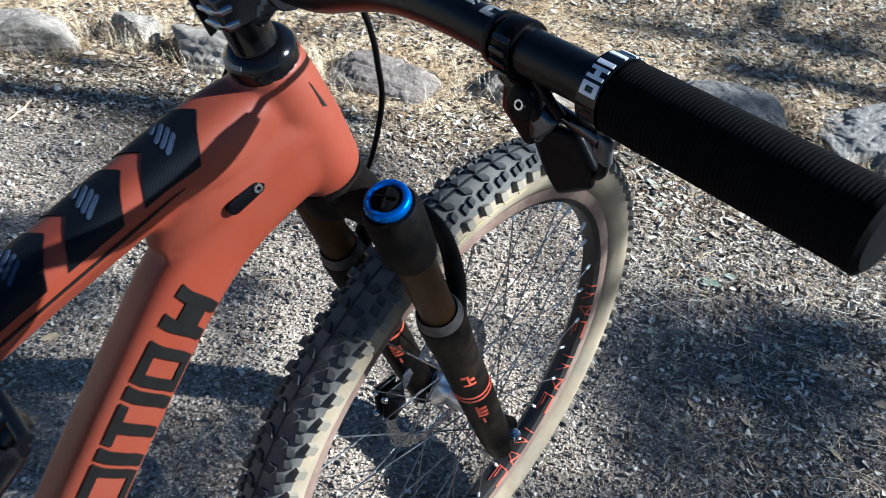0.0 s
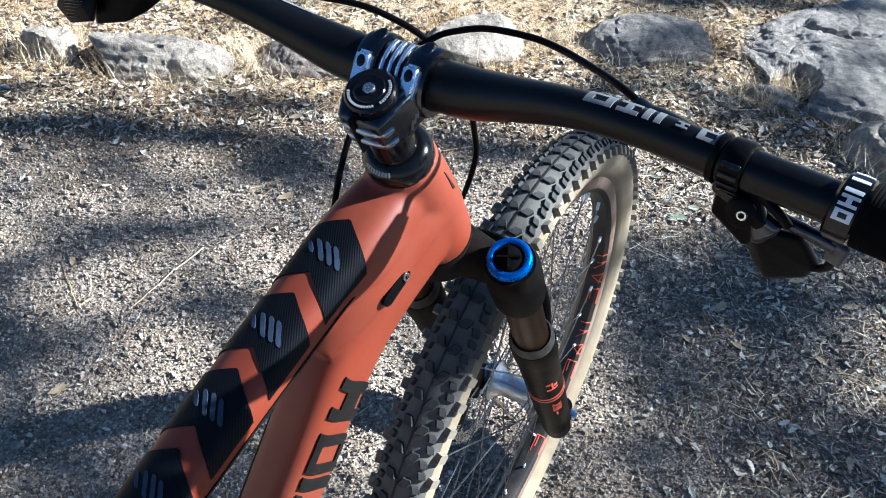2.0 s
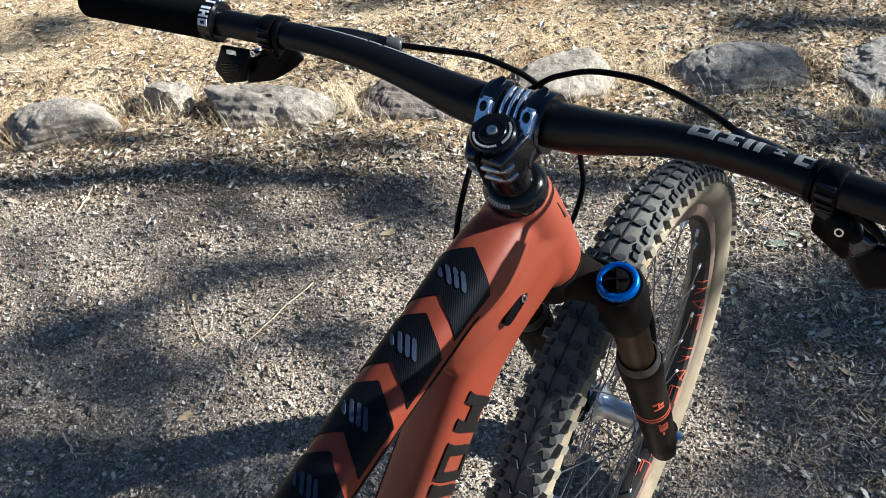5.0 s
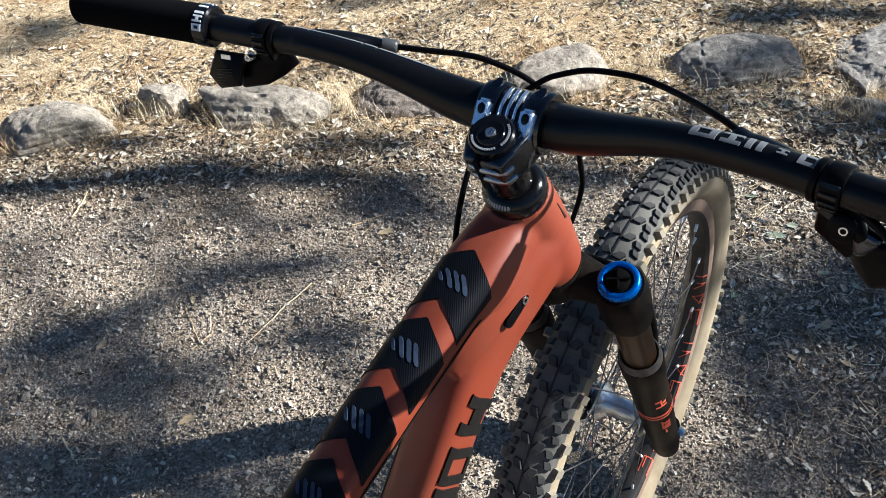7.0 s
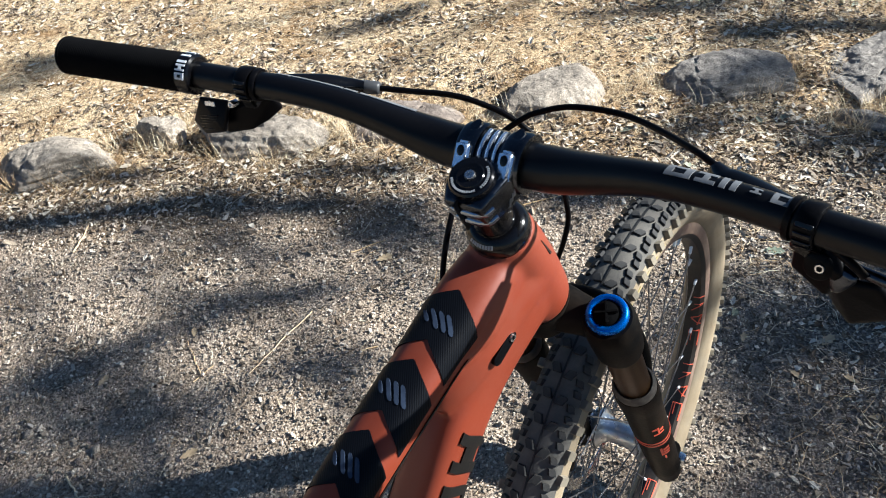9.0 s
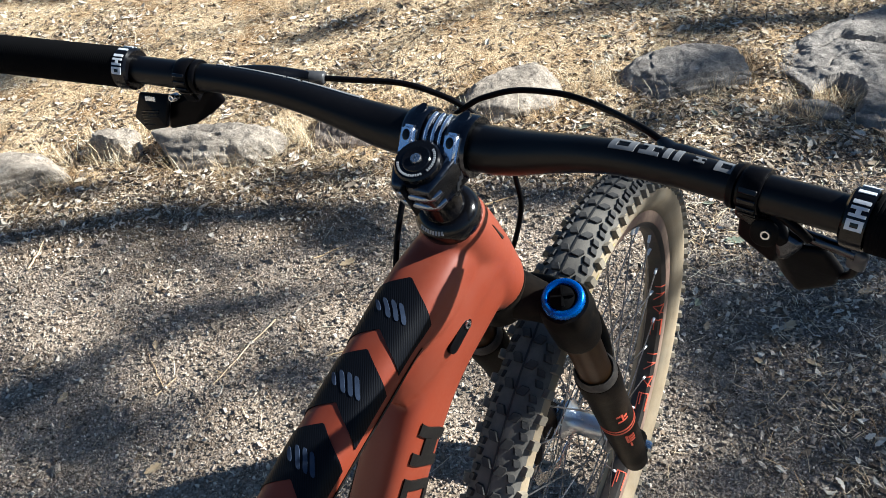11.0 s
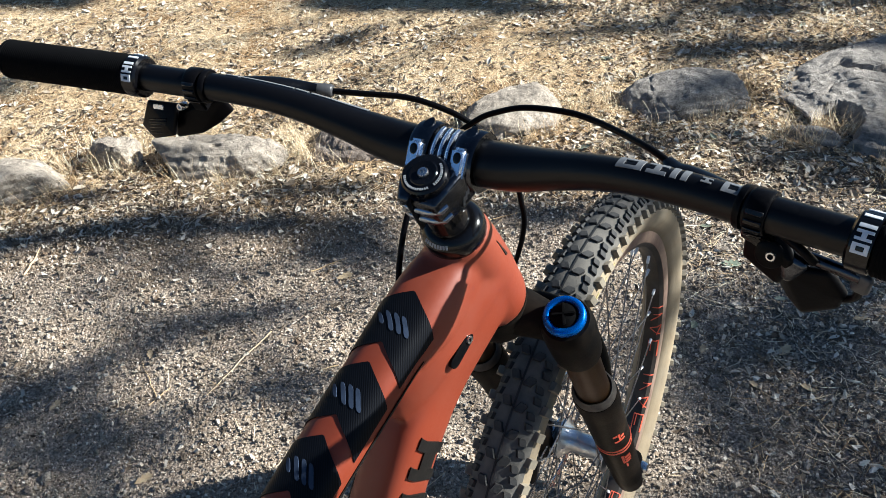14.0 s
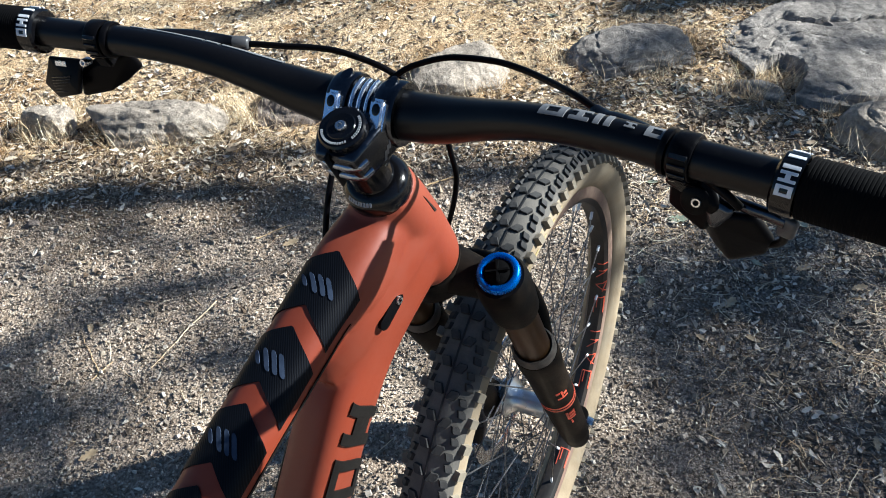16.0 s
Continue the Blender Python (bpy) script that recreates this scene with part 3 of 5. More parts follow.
def build_guards():
    for k in range(7):
        f0 = GUARD_START - GUARD_STEP * k

        def skin(u, v, lift, f0=f0):
            arc = -0.0375 + 0.0700 * v
            return round_tube(f0 - 0.0222 * abs(arc) / 0.0325 - 0.0441 * u, arc, 0.0002 + lift)

        bm = bmesh.new()
        sheet(bm, skin, 8, 40, FRAME, 0.0005)
        g = part("guard_patch", bm, GUARD, bike, "black woven chevron frame guard", smooth=50)
        for n, (shift, across, back, long) in enumerate(((-0.0158, 0.0035, 0.0285, 0.0040), (-0.0100, 0.0075, 0.0245, 0.0095), (-0.0032, 0.0075, 0.0232, 0.0105), (0.0034, 0.0072, 0.0230, 0.0105))):
            bm = bmesh.new()

            def dash(u, v, lift, shift=shift, across=across, back=back, long=long, f0=f0):
                edge = math.sqrt(max(0.0, 1 - (2 * v - 1) ** 2)) * 0.0020
                run = ((long + 2 * edge) * u - edge) / long
                return round_tube(f0 - back - long * run, shift + across * run + 0.0043 * v, 0.0008 + lift)

            sheet(bm, dash, 4, 6, FRAME, 0.0004)
            part("printed_dash", bm, GUARD_BAR, g, "pale blue-grey printed bar")


build_guards()


BLOCKS = {                                             # plain printed shapes, as boxes of a unit square
    "ladder": ((0.0, 0.0, 1.0, 0.28), (0.0, 0.72, 1.0, 1.0), (0.35, 0.28, 0.65, 0.72)),
    "loop": ((0.0, 0.0, 0.26, 1.0), (0.74, 0.0, 1.0, 1.0), (0.26, 0.0, 0.74, 0.27), (0.26, 0.73, 0.74, 1.0)),
    "bar": ((0.0, 0.0, 1.0, 1.0),),
    "rail": ((0.0, 0.0, 0.28, 1.0), (0.72, 0.0, 1.0, 1.0), (0.28, 0.36, 0.72, 0.66)),
    "hook": ((0.0, 0.0, 0.24, 1.0), (0.24, 0.0, 1.0, 0.26), (0.24, 0.74, 1.0, 1.0)),
    "comb": ((0.0, 0.0, 0.24, 1.0), (0.24, 0.0, 1.0, 0.2), (0.24, 0.4, 1.0, 0.6), (0.24, 0.8, 1.0, 1.0)),
    "tee": ((0.36, 0.0, 0.64, 1.0), (0.0, 0.0, 0.36, 0.26), (0.64, 0.0, 1.0, 0.26)),
}


def printed(fn, kind, material, parent, m=Matrix(), label="", fine=(4, 6), name="print_block"):
    """One printed shape over a surface fn(u, v, lift)."""
    bm = bmesh.new()
    for u0, v0, u1, v1 in BLOCKS[kind]:
        one = bmesh.new()
        sheet(one, lambda u, v, lift: fn(u0 + (u1 - u0) * u, v0 + (v1 - v0) * v, lift), fine[0], fine[1], m, 0.0003)
        me = bpy.data.meshes.new("piece")
        one.to_mesh(me)
        one.free()
        bm.from_mesh(me)
        bpy.data.meshes.remove(me)
    return part(name, bm, material, parent, label)


def build_tube_marks():
    """Dark block marks down the side of the down tube."""
    for f, long, kind in ((-0.1320, 0.031, "rail"), (-0.1745, 0.031, "loop"), (-0.2095, 0.0095, "bar"), (-0.2235, 0.031, "tee"), (-0.2585, 0.0095, "bar"),
                          (-0.2720, 0.029, "hook"), (-0.3060, 0.029, "ladder")):
        printed(lambda u, v, lift: tube_point(DT, f - long * u - 0.010 * v, 1.15 + 0.85 * v, 0.0012 + lift), kind, DECAL_DARK, bike, FRAME, "black block mark on the down tube", name="tube_mark")
    bm = bmesh.new()                                    # the seam along the top tube's right flank
    sheet(bm, lambda u, v, lift: tube_point(TT, -0.098 - 0.40 * u, 1.51 + 0.040 * min(1.0, 12 * u) * v, 0.0006 + lift), 40, 2, FRAME, 0.0003)
    part("tube_seam", bm, DECAL_DARK, bike, "thin dark seam along the top tube")



build_tube_marks()


def build_head_marks():
    bm = bmesh.new()

    def mark(u, v, lift):
        q = radians(64) - radians(2.5 + 4.5 * u) * v
        r = 0.0288 + 0.0022 * u + lift
        return Vector((r * math.sin(q), r * math.cos(q), -0.100 - 0.024 * u - 0.004 * v))

    sheet(bm, mark, 4, 4, FRAME, 0.0004)
    part("head_mark", bm, DECAL_DARK, bike, "small black mark on the head tube")
    # cable port: a sunk dark slot with a bolt, on the frame's right cheek
    way = Vector((0.985, 0.03, 0.16)).normalized()
    along = Vector((0.0, 1.0, 0.03))
    along = (along - way * along.dot(way)).normalized()
    m = FRAME @ Matrix.Translation((0.0298, -0.069, -0.1430)) @ Matrix((along.cross(way), along, way)).transposed().to_4x4()
    bm = bmesh.new()
    for r0, r1, z in ((0.0058, 0.0058, 0.0012),):
        outline = []
        for k in range(28):
            q = 2 * math.pi * k / 28
            outline.append((r0 * math.cos(q), r0 * math.sin(q) + (0.0105 if math.sin(q) > 0 else -0.0105)))
        rings(bm, [[m @ Vector((x, y, -0.006)) for x, y in outline], [m @ Vector((x, y, z)) for x, y in outline],
                   [m @ Vector((x * 0.86, y * 0.93, z + 0.0004)) for x, y in outline]])
    bmesh.ops.recalc_face_normals(bm, faces=bm.faces)
    port = part("cable_port", bm, PLASTIC, bike, "black oval cable port cover")
    bm = bmesh.new()
    lathe(bm, [(0.0005, 0.0014), (0.0018, 0.0014), (0.0019, 0.0035), (0.0034, 0.0035), (0.0036, 0.002)], 18, m @ Matrix.Translation((0, 0.0105, -0.0006)))
    part("port_bolt", bm, STEEL, port, "bright steel bolt")


build_head_marks()


def build_cockpit():
    # headset cup and spacer
    bm = bmesh.new()
    lathe(bm, [(0.016, -0.086), (0.0240, -0.086), (0.0256, -0.083), (0.0258, -0.0740), (0.0252, -0.0710), (0.0206, -0.0662),
               (0.0185, -0.0652), (0.0164, -0.0648), (0.0158, -0.0635), (0.0156, -0.038), (0.014, -0.038)], 48, FRAME)
    cup = part("headset_cup", bm, BLACK, bike, "gloss black headset cup")
    for k in range(9):                                 # small print round the cup
        bm = bmesh.new()

        def dash(u, v, lift, k=k):
            q = radians(246 + 6.0 * k + 3.8 * v)
            r = 0.0242 - 0.0022 * u
            return Vector((r * math.cos(q), r * math.sin(q), -0.0707 + (0.0252 - r) * 1.05 + lift))

        sheet(bm, dash, 1, 3, FRAME, 0.0002)
        part("print_bar", bm, DECAL_PALE, cup, "tiny pale print")
    # stem
    bm = bmesh.new()
    lathe(bm, [(0.0145, -0.0385), (0.0190, -0.0385), (0.0198, -0.0370), (0.0198, -0.0320), (0.0192, -0.0300), (0.0192, -0.0240),
               (0.0198, -0.0220), (0.0198, -0.0120), (0.0190, -0.0090), (0.0145, -0.0090)], 40, STEER)
    for sx in (-1, 1):                                  # two arms to the bar clamp
        arm = smooth_path([(sx * 0.0135, -0.004, -0.032, 0.0075, 0.019), (sx * 0.0165, 0.012, -0.026, 0.0078, 0.019), (sx * 0.018, 0.026, -0.027, 0.0078, 0.016)], 4)
        tube(bm, arm, 14, m=STEER)
    for x0, x1 in ((-0.0265, -0.0105), (0.0105, 0.0265)):  # clamp halves round the bar
        m = STEER @ Matrix.Translation((0, BAR_F, BAR_A))
        lathe(bm, [(0.0178, x0), (0.0222, x0), (0.0232, x0 + 0.002), (0.0232, x1 - 0.002), (0.0222, x1), (0.0178, x1)], 40, m, axis="X", closed=True)
    lathe(bm, [(0.0178, -0.0115), (0.0203, -0.0115), (0.0203, 0.0115), (0.0178, 0.0115)], 40, STEER @ Matrix.Translation((0, BAR_F, BAR_A)), axis="X", closed=True)
    block = bmesh.new()                                 # the clamp round the steerer, flaring towards the bar
    hull(block, [(sx * x, y, z) for sx in (-1, 1) for x, y, top, low in ((0.0130, -0.0165, -0.0130, -0.0335), (0.0170, -0.0050, -0.0115, -0.0345), (0.0215, 0.0220, -0.0150, -0.0400)) for z in (top, low)], 0.0040, STEER)
    joined = bpy.data.meshes.new("held")
    block.to_mesh(joined)
    block.free()
    bm.from_mesh(joined)
    bpy.data.meshes.remove(joined)
    stem = part("stem", bm, STEM_METAL, bike, "polished dark metal short stem", smooth=45)
    for sx in (-1, 1):                                  # bolt bosses on the faceplate
        for fa, aa, tilt in ((0.016, -0.0050, -32), (0.042, -0.0060, 10)):
            bm = bmesh.new()
            m = STEER @ Matrix.Translation((sx * 0.0178, fa, aa)) @ pose(0, 0, 0, 0, 0, 0) @ pose(0, 0, 0, -tilt)
            if tilt < 0:
                box(bm, (0.0118, 0.0235, 0.0090), m @ Matrix.Translation((0, -0.0015, -0.0040)), 0.0026, 3)
            else:
                lathe(bm, [(0.0010, 0.0010), (0.0040, 0.0010), (0.0050, -0.0004), (0.0056, -0.014)], 24, m @ Matrix.Diagonal((1.0, 1.25, 1.0, 1.0)))
            part("bolt_boss", bm, BOSS_METAL if tilt < 0 else STEM_METAL, stem, "flat bright bolt lug" if tilt < 0 else "")
            # stretched black disc in place of the dark inside of a bolt hole
            bm = bmesh.new()
            lathe(bm, [(0.0004, 0.0008), (0.0026, 0.0009), (0.0030, 0.0007), (0.0031, 0.0000)], 18, m @ Matrix.Translation((0, 0.0030, 0)) @ Matrix.Diagonal((1.0, 1.35, 1.0, 1.0)))
            part("clamp_bolt", bm, BLACK, stem, "black disc standing in for a dark bolt hole")
    for dx in (-0.006, 0.0, 0.006):                     # ribs between the bosses
        bm = bmesh.new()
        rib = []
        for k in range(9):
            q = radians(60 + 12 * k)
            rib.append((dx, BAR_F + 0.0212 * math.cos(q), BAR_A + 0.0212 * math.sin(q), 0.0016))
        tube(bm, rib, 8, up=(1, 0, 0), m=STEER)
        part("rib", bm, BOSS_METAL, stem)
    for z in (-0.0310, -0.0195):                          # pinch bolts at the back
        bm = bmesh.new()
        tube(bm, [(-0.0185, -0.0110, z, 0.0028), (-0.0165, -0.0160, z, 0.0033), (-0.0090, -0.0192, z, 0.0036), (0.0090, -0.0192, z, 0.0036), (0.0160, -0.0162, z, 0.0033), (0.0185, -0.0110, z, 0.0028)], 16, m=STEER)
        part("pinch_lug", bm, LUG_METAL, stem)
    bm = bmesh.new()
    box(bm, (0.0016, 0.006, 0.036), STEER @ Matrix.Translation((-0.004, -0.0208, -0.0250)), 0.0003)
    part("slot", bm, DECAL_DARK, stem, "dark pinch slot")
    for k in range(5):                                  # print on the stem's right flank
        bm = bmesh.new()
        box(bm, (0.0006, 0.0022, 0.0075), STEER @ Matrix.Translation((0.0226 + 0.00055 * k, 0.002 + 0.0036 * k, -0.032 + 0.0022 * k)) @ pose(0, 0, 0, -28, 0, -8), 0.0)
        part("print_bar", bm, DECAL_GREY, stem, "grey print")
    # top cap
    bm = bmesh.new()
    lathe(bm, [(0.0035, -0.0035), (0.0045, -0.0015), (0.0100, -0.0008), (0.0105, -0.0014), (0.0158, -0.0020), (0.0172, -0.0034), (0.0174, -0.0090), (0.0140, -0.0095)], 44, STEER)
    cap = part("top_cap", bm, BLACK, bike, "gloss black headset top cap")
    bm = bmesh.new()
    lathe(bm, [(0.0002, -0.0022), (0.0017, -0.0022), (0.0019, 0.0004), (0.0036, 0.0004), (0.0041, -0.0006), (0.0041, -0.003)], 24, STEER)
    part("cap_bolt", bm, STEEL, cap, "bright steel hex bolt")
    for start, count in ((203, 15), (-30, 11)):
        for k in range(count):
            bm = bmesh.new()

            def dash(u, v, lift, k=k, start=start):
                q = radians(start + 7.4 * k + 4.6 * v)
                r = 0.0128 + 0.0016 * u
                return Vector((r * math.cos(q), r * math.sin(q), -0.0013 - 0.0001 + lift))

            sheet(bm, dash, 1, 2, STEER, 0.0003)
            part("print_bar", bm, DECAL_PALE, cap, "tiny pale print")


BAR_F, BAR_A = 0.033, -0.027
BAR_HALF = [(0.0, BAR_F, BAR_A, 0.0175), (0.030, BAR_F, BAR_A, 0.0175), (0.055, BAR_F, -0.0236, 0.0167), (0.085, 0.032, -0.0132, 0.0140),
            (0.115, 0.030, -0.0018, 0.0121), (0.145, 0.027, 0.0070, 0.0111), (0.180, 0.023, 0.0126, 0.0109), (0.210, 0.019, 0.0151, 0.0110), (0.235, 0.0155, 0.0175, 0.0111),
            (0.272, 0.0105, 0.0210, 0.0111), (0.330, 0.0015, 0.0270, 0.0111), (0.390, -0.0081, 0.0332, 0.0111)]
BAR = smooth_path([(-s, f, a + 0.022 * max(s - 0.05, 0), r) for s, f, a, r in reversed(BAR_HALF[1:])] + BAR_HALF, 5)


def bar_at(s):
    xs = [p[0] for p in BAR]
    return Vector([np.interp(s, xs, [p[k] for p in BAR]) for k in range(3)])


def bar_frame(s):
    """The pose on the bar at s: x along the bar outwards to the right, z up."""
    x = (bar_at(s + 0.004) - bar_at(s - 0.004)).normalized()
    y = Vector((0, 0, 1)).cross(x).normalized()
    return STEER @ Matrix.Translation(bar_at(s)) @ Matrix((x, y, x.cross(y))).transposed().to_4x4()


build_cockpit()


def build_bar():
    bm = bmesh.new()
    tube(bm, BAR, 32, up=(0, 1, 0), m=STEER)
    bar = part("handlebar", bm, BAR_BLACK, bike, "matte black riser handlebar", smooth=80)
    # block print on the right and left rise
    for side in (1, -1):
        for s0, long, wide, kind in ((0.0755, 0.0425, 0.42, "bar"), (0.1205, 0.0090, 0.42, "bar"), (0.1315, 0.0420, 0.42, "bar"), (0.1755, 0.0110, 0.42, "bar"), (0.2080, 0.0110, 0.42, "bar")) if side < 0 else ((0.135, 0.016, 0.85, "loop"), (0.154, 0.012, 0.85, "ladder"), (0.169, 0.0036, 0.85, "bar"), (0.1755, 0.0036, 0.85, "bar"), (0.1865, 0.006, 0.4, "ladder"), (0.1990, 0.012, 0.8, "loop")):

            def block(u, v, lift):
                s = side * (s0 + long * u)
                m = bar_frame(s)
                r = np.interp(abs(s), [p[0] for p in BAR_HALF], [p[3] for p in BAR_HALF]) + 0.0003 + lift
                q = radians(108 if side > 0 else 140) + wide * (v - 0.5)
                return m @ Vector((0, -r * math.cos(q), r * math.sin(q)))

            printed(block, kind, DECAL_GREY, bar, label="silver-grey block print")
    for side in (1, -1):
        # grip: fine ribs, with a plain end and a clamp collar inside
        m = bar_frame(0.3385 if side > 0 else -0.3345)
        half = 0.0555 if side > 0 else 0.062
        prof = [(0.0112, -half), (0.0162, -half)]
        x = 0.001 - half
        while x < half - 0.002:
            prof += [(0.0165, x), (0.0165, x + 0.0010), (0.0163, x + 0.0012), (0.0163, x + 0.0016)]
            x += 0.0019
        prof += [(0.0168, half - 0.0015), (0.0166, half + 0.0015), (0.0140, half + 0.0035), (0.0050, half + 0.0040)]
        bm = bmesh.new()
        lathe(bm, prof, 40, m @ Matrix.Diagonal((side, 1, 1, 1)), axis="X")
        grip = part("grip", bm, RUBBER, bike, "black ribbed rubber grip", smooth=30)
        bm = bmesh.new()
        m2 = bar_frame(0.2765 if side > 0 else -0.2670)
        lathe(bm, [(0.0112, -0.0060), (0.0150, -0.0060), (0.0168, -0.0045), (0.0171, 0.0), (0.0171, 0.0065), (0.0112, 0.0065)], 40, m2 @ Matrix.Diagonal((side, 1, 1, 1)), axis="X")
        collar = part("lock_collar", bm, BLACK, grip, "black grip clamp collar")
        for k, kind in enumerate(("loop", "ladder", "bar", "bar", "ladder")):

            def dash(u, v, lift):
                q = radians(36 + 24 * k + (7 if kind == "bar" else 19) * v)
                r = 0.0173 + lift
                return m2 @ Vector((side * (-0.0030 + 0.0085 * u), -r * math.cos(q), r * math.sin(q)))

            printed(dash, kind, DECAL_WHITE, collar, label="white block print")
    return bar


build_bar()


def build_controls():
    """Clamp rings with a thumb-shifter pod under each side of the bar."""
    for side in (1, -1):
        ring = bar_frame(0.222 if side > 0 else -0.213) @ Matrix.Diagonal((side, 1, 1, 1))
        mm = bar_frame(side * 0.232) @ Matrix.Diagonal((side, 1, 1, 1)) @ Matrix.Translation((0, 0, -0.001 if side > 0 else -0.006))
        bm = bmesh.new()
        lathe(bm, [(0.0112, -0.0060), (0.0132, -0.0060), (0.0138, -0.0048), (0.0138, 0.0048), (0.0132, 0.0060), (0.0112, 0.0060)], 32, ring, axis="X", closed=True)
        lathe(bm, [(0.0112, -0.0125), (0.0128, -0.0125), (0.0135, -0.0115), (0.0135, -0.0085), (0.0112, -0.0080)], 32, ring, axis="X", closed=True)
        box(bm, (0.013, 0.012, 0.014), ring @ Matrix.Translation((0.004, -0.004, -0.0165)), 0.002)
        pod = part("shifter_pod", bm, PLASTIC, bike, "black clamp and thumb-shifter pod under the bar", smooth=40)
        for k in range(4):                              # teeth on the clamp band
            bm = bmesh.new()
            box(bm, (0.0105, 0.0032, 0.0024), ring @ Matrix.Translation((0, -0.0140 * math.cos(radians(-20 + 24 * k)), 0.0140 * math.sin(radians(-20 + 24 * k)))) @ pose(0, 0, 0, 90 + 20 - 24 * k), 0.0006, 1)
            part("band_tooth", bm, BLACK, pod)
        bm = bmesh.new()
        if side > 0:                                    # right: housing with a bolt boss, a broad paddle and a release lever outside it
            hull(bm, [(-0.014, -0.006, -0.015), (-0.0145, -0.011, -0.030), (0.004, -0.017, -0.036), (0.010, -0.012, -0.021), (0.000, 0.000, -0.011), (0.003, -0.004, -0.038)], 0.0038, mm)
            inner = bmesh.new()
            hull(inner, [(-0.017, 0.000, -0.006), (-0.017, -0.008, -0.014), (-0.004, -0.010, -0.019), (-0.004, 0.000, -0.006)], 0.0030, mm)
            part("clamp_block", inner, BLACK, pod, "stepped gloss black clamp block", smooth=35)
            boss = bmesh.new()
            lathe(boss, [(0.0020, 0.0046), (0.0072, 0.0046), (0.0086, 0.0034), (0.0090, -0.0060)], 28, mm @ turned_to((0.05, -0.80, 0.60), (-0.0009, -0.0115, -0.0205)))
            part("bolt_housing", boss, PLASTIC, pod, "round black bolt boss", smooth=45)
            hump = bmesh.new()
            hull(hump, [(0.006, -0.010, -0.021), (0.016, -0.011, -0.024), (0.010, -0.015, -0.031)], 0.0050, mm)
            part("pivot_cover", hump, STEM_METAL, pod, "dark metal pivot cover", smooth=70)
            paddle = bmesh.new()
            hull(paddle, [(0.003, -0.010, -0.042), (0.009, -0.014, -0.029), (0.030, -0.010, -0.028), (0.038, -0.012, -0.041), (0.035, -0.0135, -0.052), (0.019, -0.0170, -0.063), (0.012, -0.0150, -0.055)], 0.0040, mm)
            rounded = part("thumb_paddle", paddle, PLASTIC, pod, "smooth gloss black shift paddle", smooth=80)
            smoother = rounded.modifiers.new("round", "REMESH")
            smoother.mode, smoother.voxel_size, smoother.use_smooth_shade = "VOXEL", 0.0010, True
            eased = rounded.modifiers.new("ease", "SMOOTH")
            eased.factor, eased.iterations = 0.5, 10
        else:                                           # left: a wedge under the bar towards the stem
            hull(bm, [(-0.003, 0.002, -0.022), (-0.026, 0.006, -0.020), (-0.028, 0.006, -0.032), (-0.018, -0.002, -0.038), (-0.004, -0.011, -0.043), (0.018, -0.016, -0.047), (0.014, -0.008, -0.030)], 0.0030, mm)
        part("pod_body", bm, PLASTIC, pod, "rounded black pod body", smooth=40)
        bm = bmesh.new()
        if side > 0:
            tube(bm, smooth_path([(0.010, -0.006, -0.0200, 0.0030, 0.0040), (0.020, -0.007, -0.0205, 0.0034, 0.0036), (0.030, -0.008, -0.0205, 0.0038, 0.0034), (0.040, -0.010, -0.0185, 0.0036, 0.0036),
                                  (0.048, -0.0115, -0.0185, 0.0034, 0.0044)], 5), 14, m=mm)
            lever = part("trigger", bm, STEM_METAL, pod, "dark metal release lever", smooth=50)
            bm = bmesh.new()
            hull(bm, [(0.0465, -0.0105, -0.0165), (0.0520, -0.0120, -0.0165), (0.0505, -0.0130, -0.0270), (0.0455, -0.0125, -0.0265)], 0.0028, mm)
            part("trigger_pad", bm, FERRULE, lever, "dull grey metal lever pad", smooth=45)
            bm = bmesh.new()
            tube(bm, smooth_path([(0.034, -0.0125, -0.0460, 0.0022), (0.041, -0.0130, -0.0440, 0.0022), (0.0465, -0.0130, -0.0370, 0.0024), (0.0480, -0.0125, -0.0270, 0.0026)], 5), 12, m=mm)
            part("lever_hook", bm, PLASTIC, lever, "curved black lever hook", smooth=60)
            bm = bmesh.new()
            tube(bm, smooth_path([(0.002, -0.004, -0.0080, 0.0030), (0.010, -0.008, -0.0075, 0.0028), (0.018, -0.011, -0.0100, 0.0026), (0.023, -0.011, -0.0170, 0.0026)], 5), 12, m=mm)
            part("support_arm", bm, PLASTIC, pod, "curved black support arm", smooth=60)
        else:
            hull(bm, [(0.0095, -0.008, -0.0165), (0.0365, -0.008, -0.0180), (0.0460, -0.019, -0.0360), (0.0370, -0.024, -0.0440), (0.0135, -0.024, -0.0345)], 0.0022, mm)
            pad = part("thumb_paddle", bm, PLASTIC, pod, "ribbed black thumb paddle", smooth=40)
            for k in range(6):
                bm = bmesh.new()
                box(bm, (0.021 - 0.0008 * k, 0.0012, 0.0012), mm @ Matrix.Translation((0.0285 + 0.0004 * k, -0.0180 - 0.0013 * k, -0.0265 - 0.0022 * k)) @ pose(0, 0, 0, 0, 14), 0.0003, 1)
                part("paddle_rib", bm, BLACK, pad)
            bm = bmesh.new()
            box(bm, (0.0105, 0.0012, 0.0045), mm @ Matrix.Translation((0.0265, -0.0112, -0.0180)) @ pose(0, 0, 0, -40, 4), 0.0004, 1)
            part("name_plate", bm, STEEL, pad, "small bright plate")
        bm = bmesh.new()
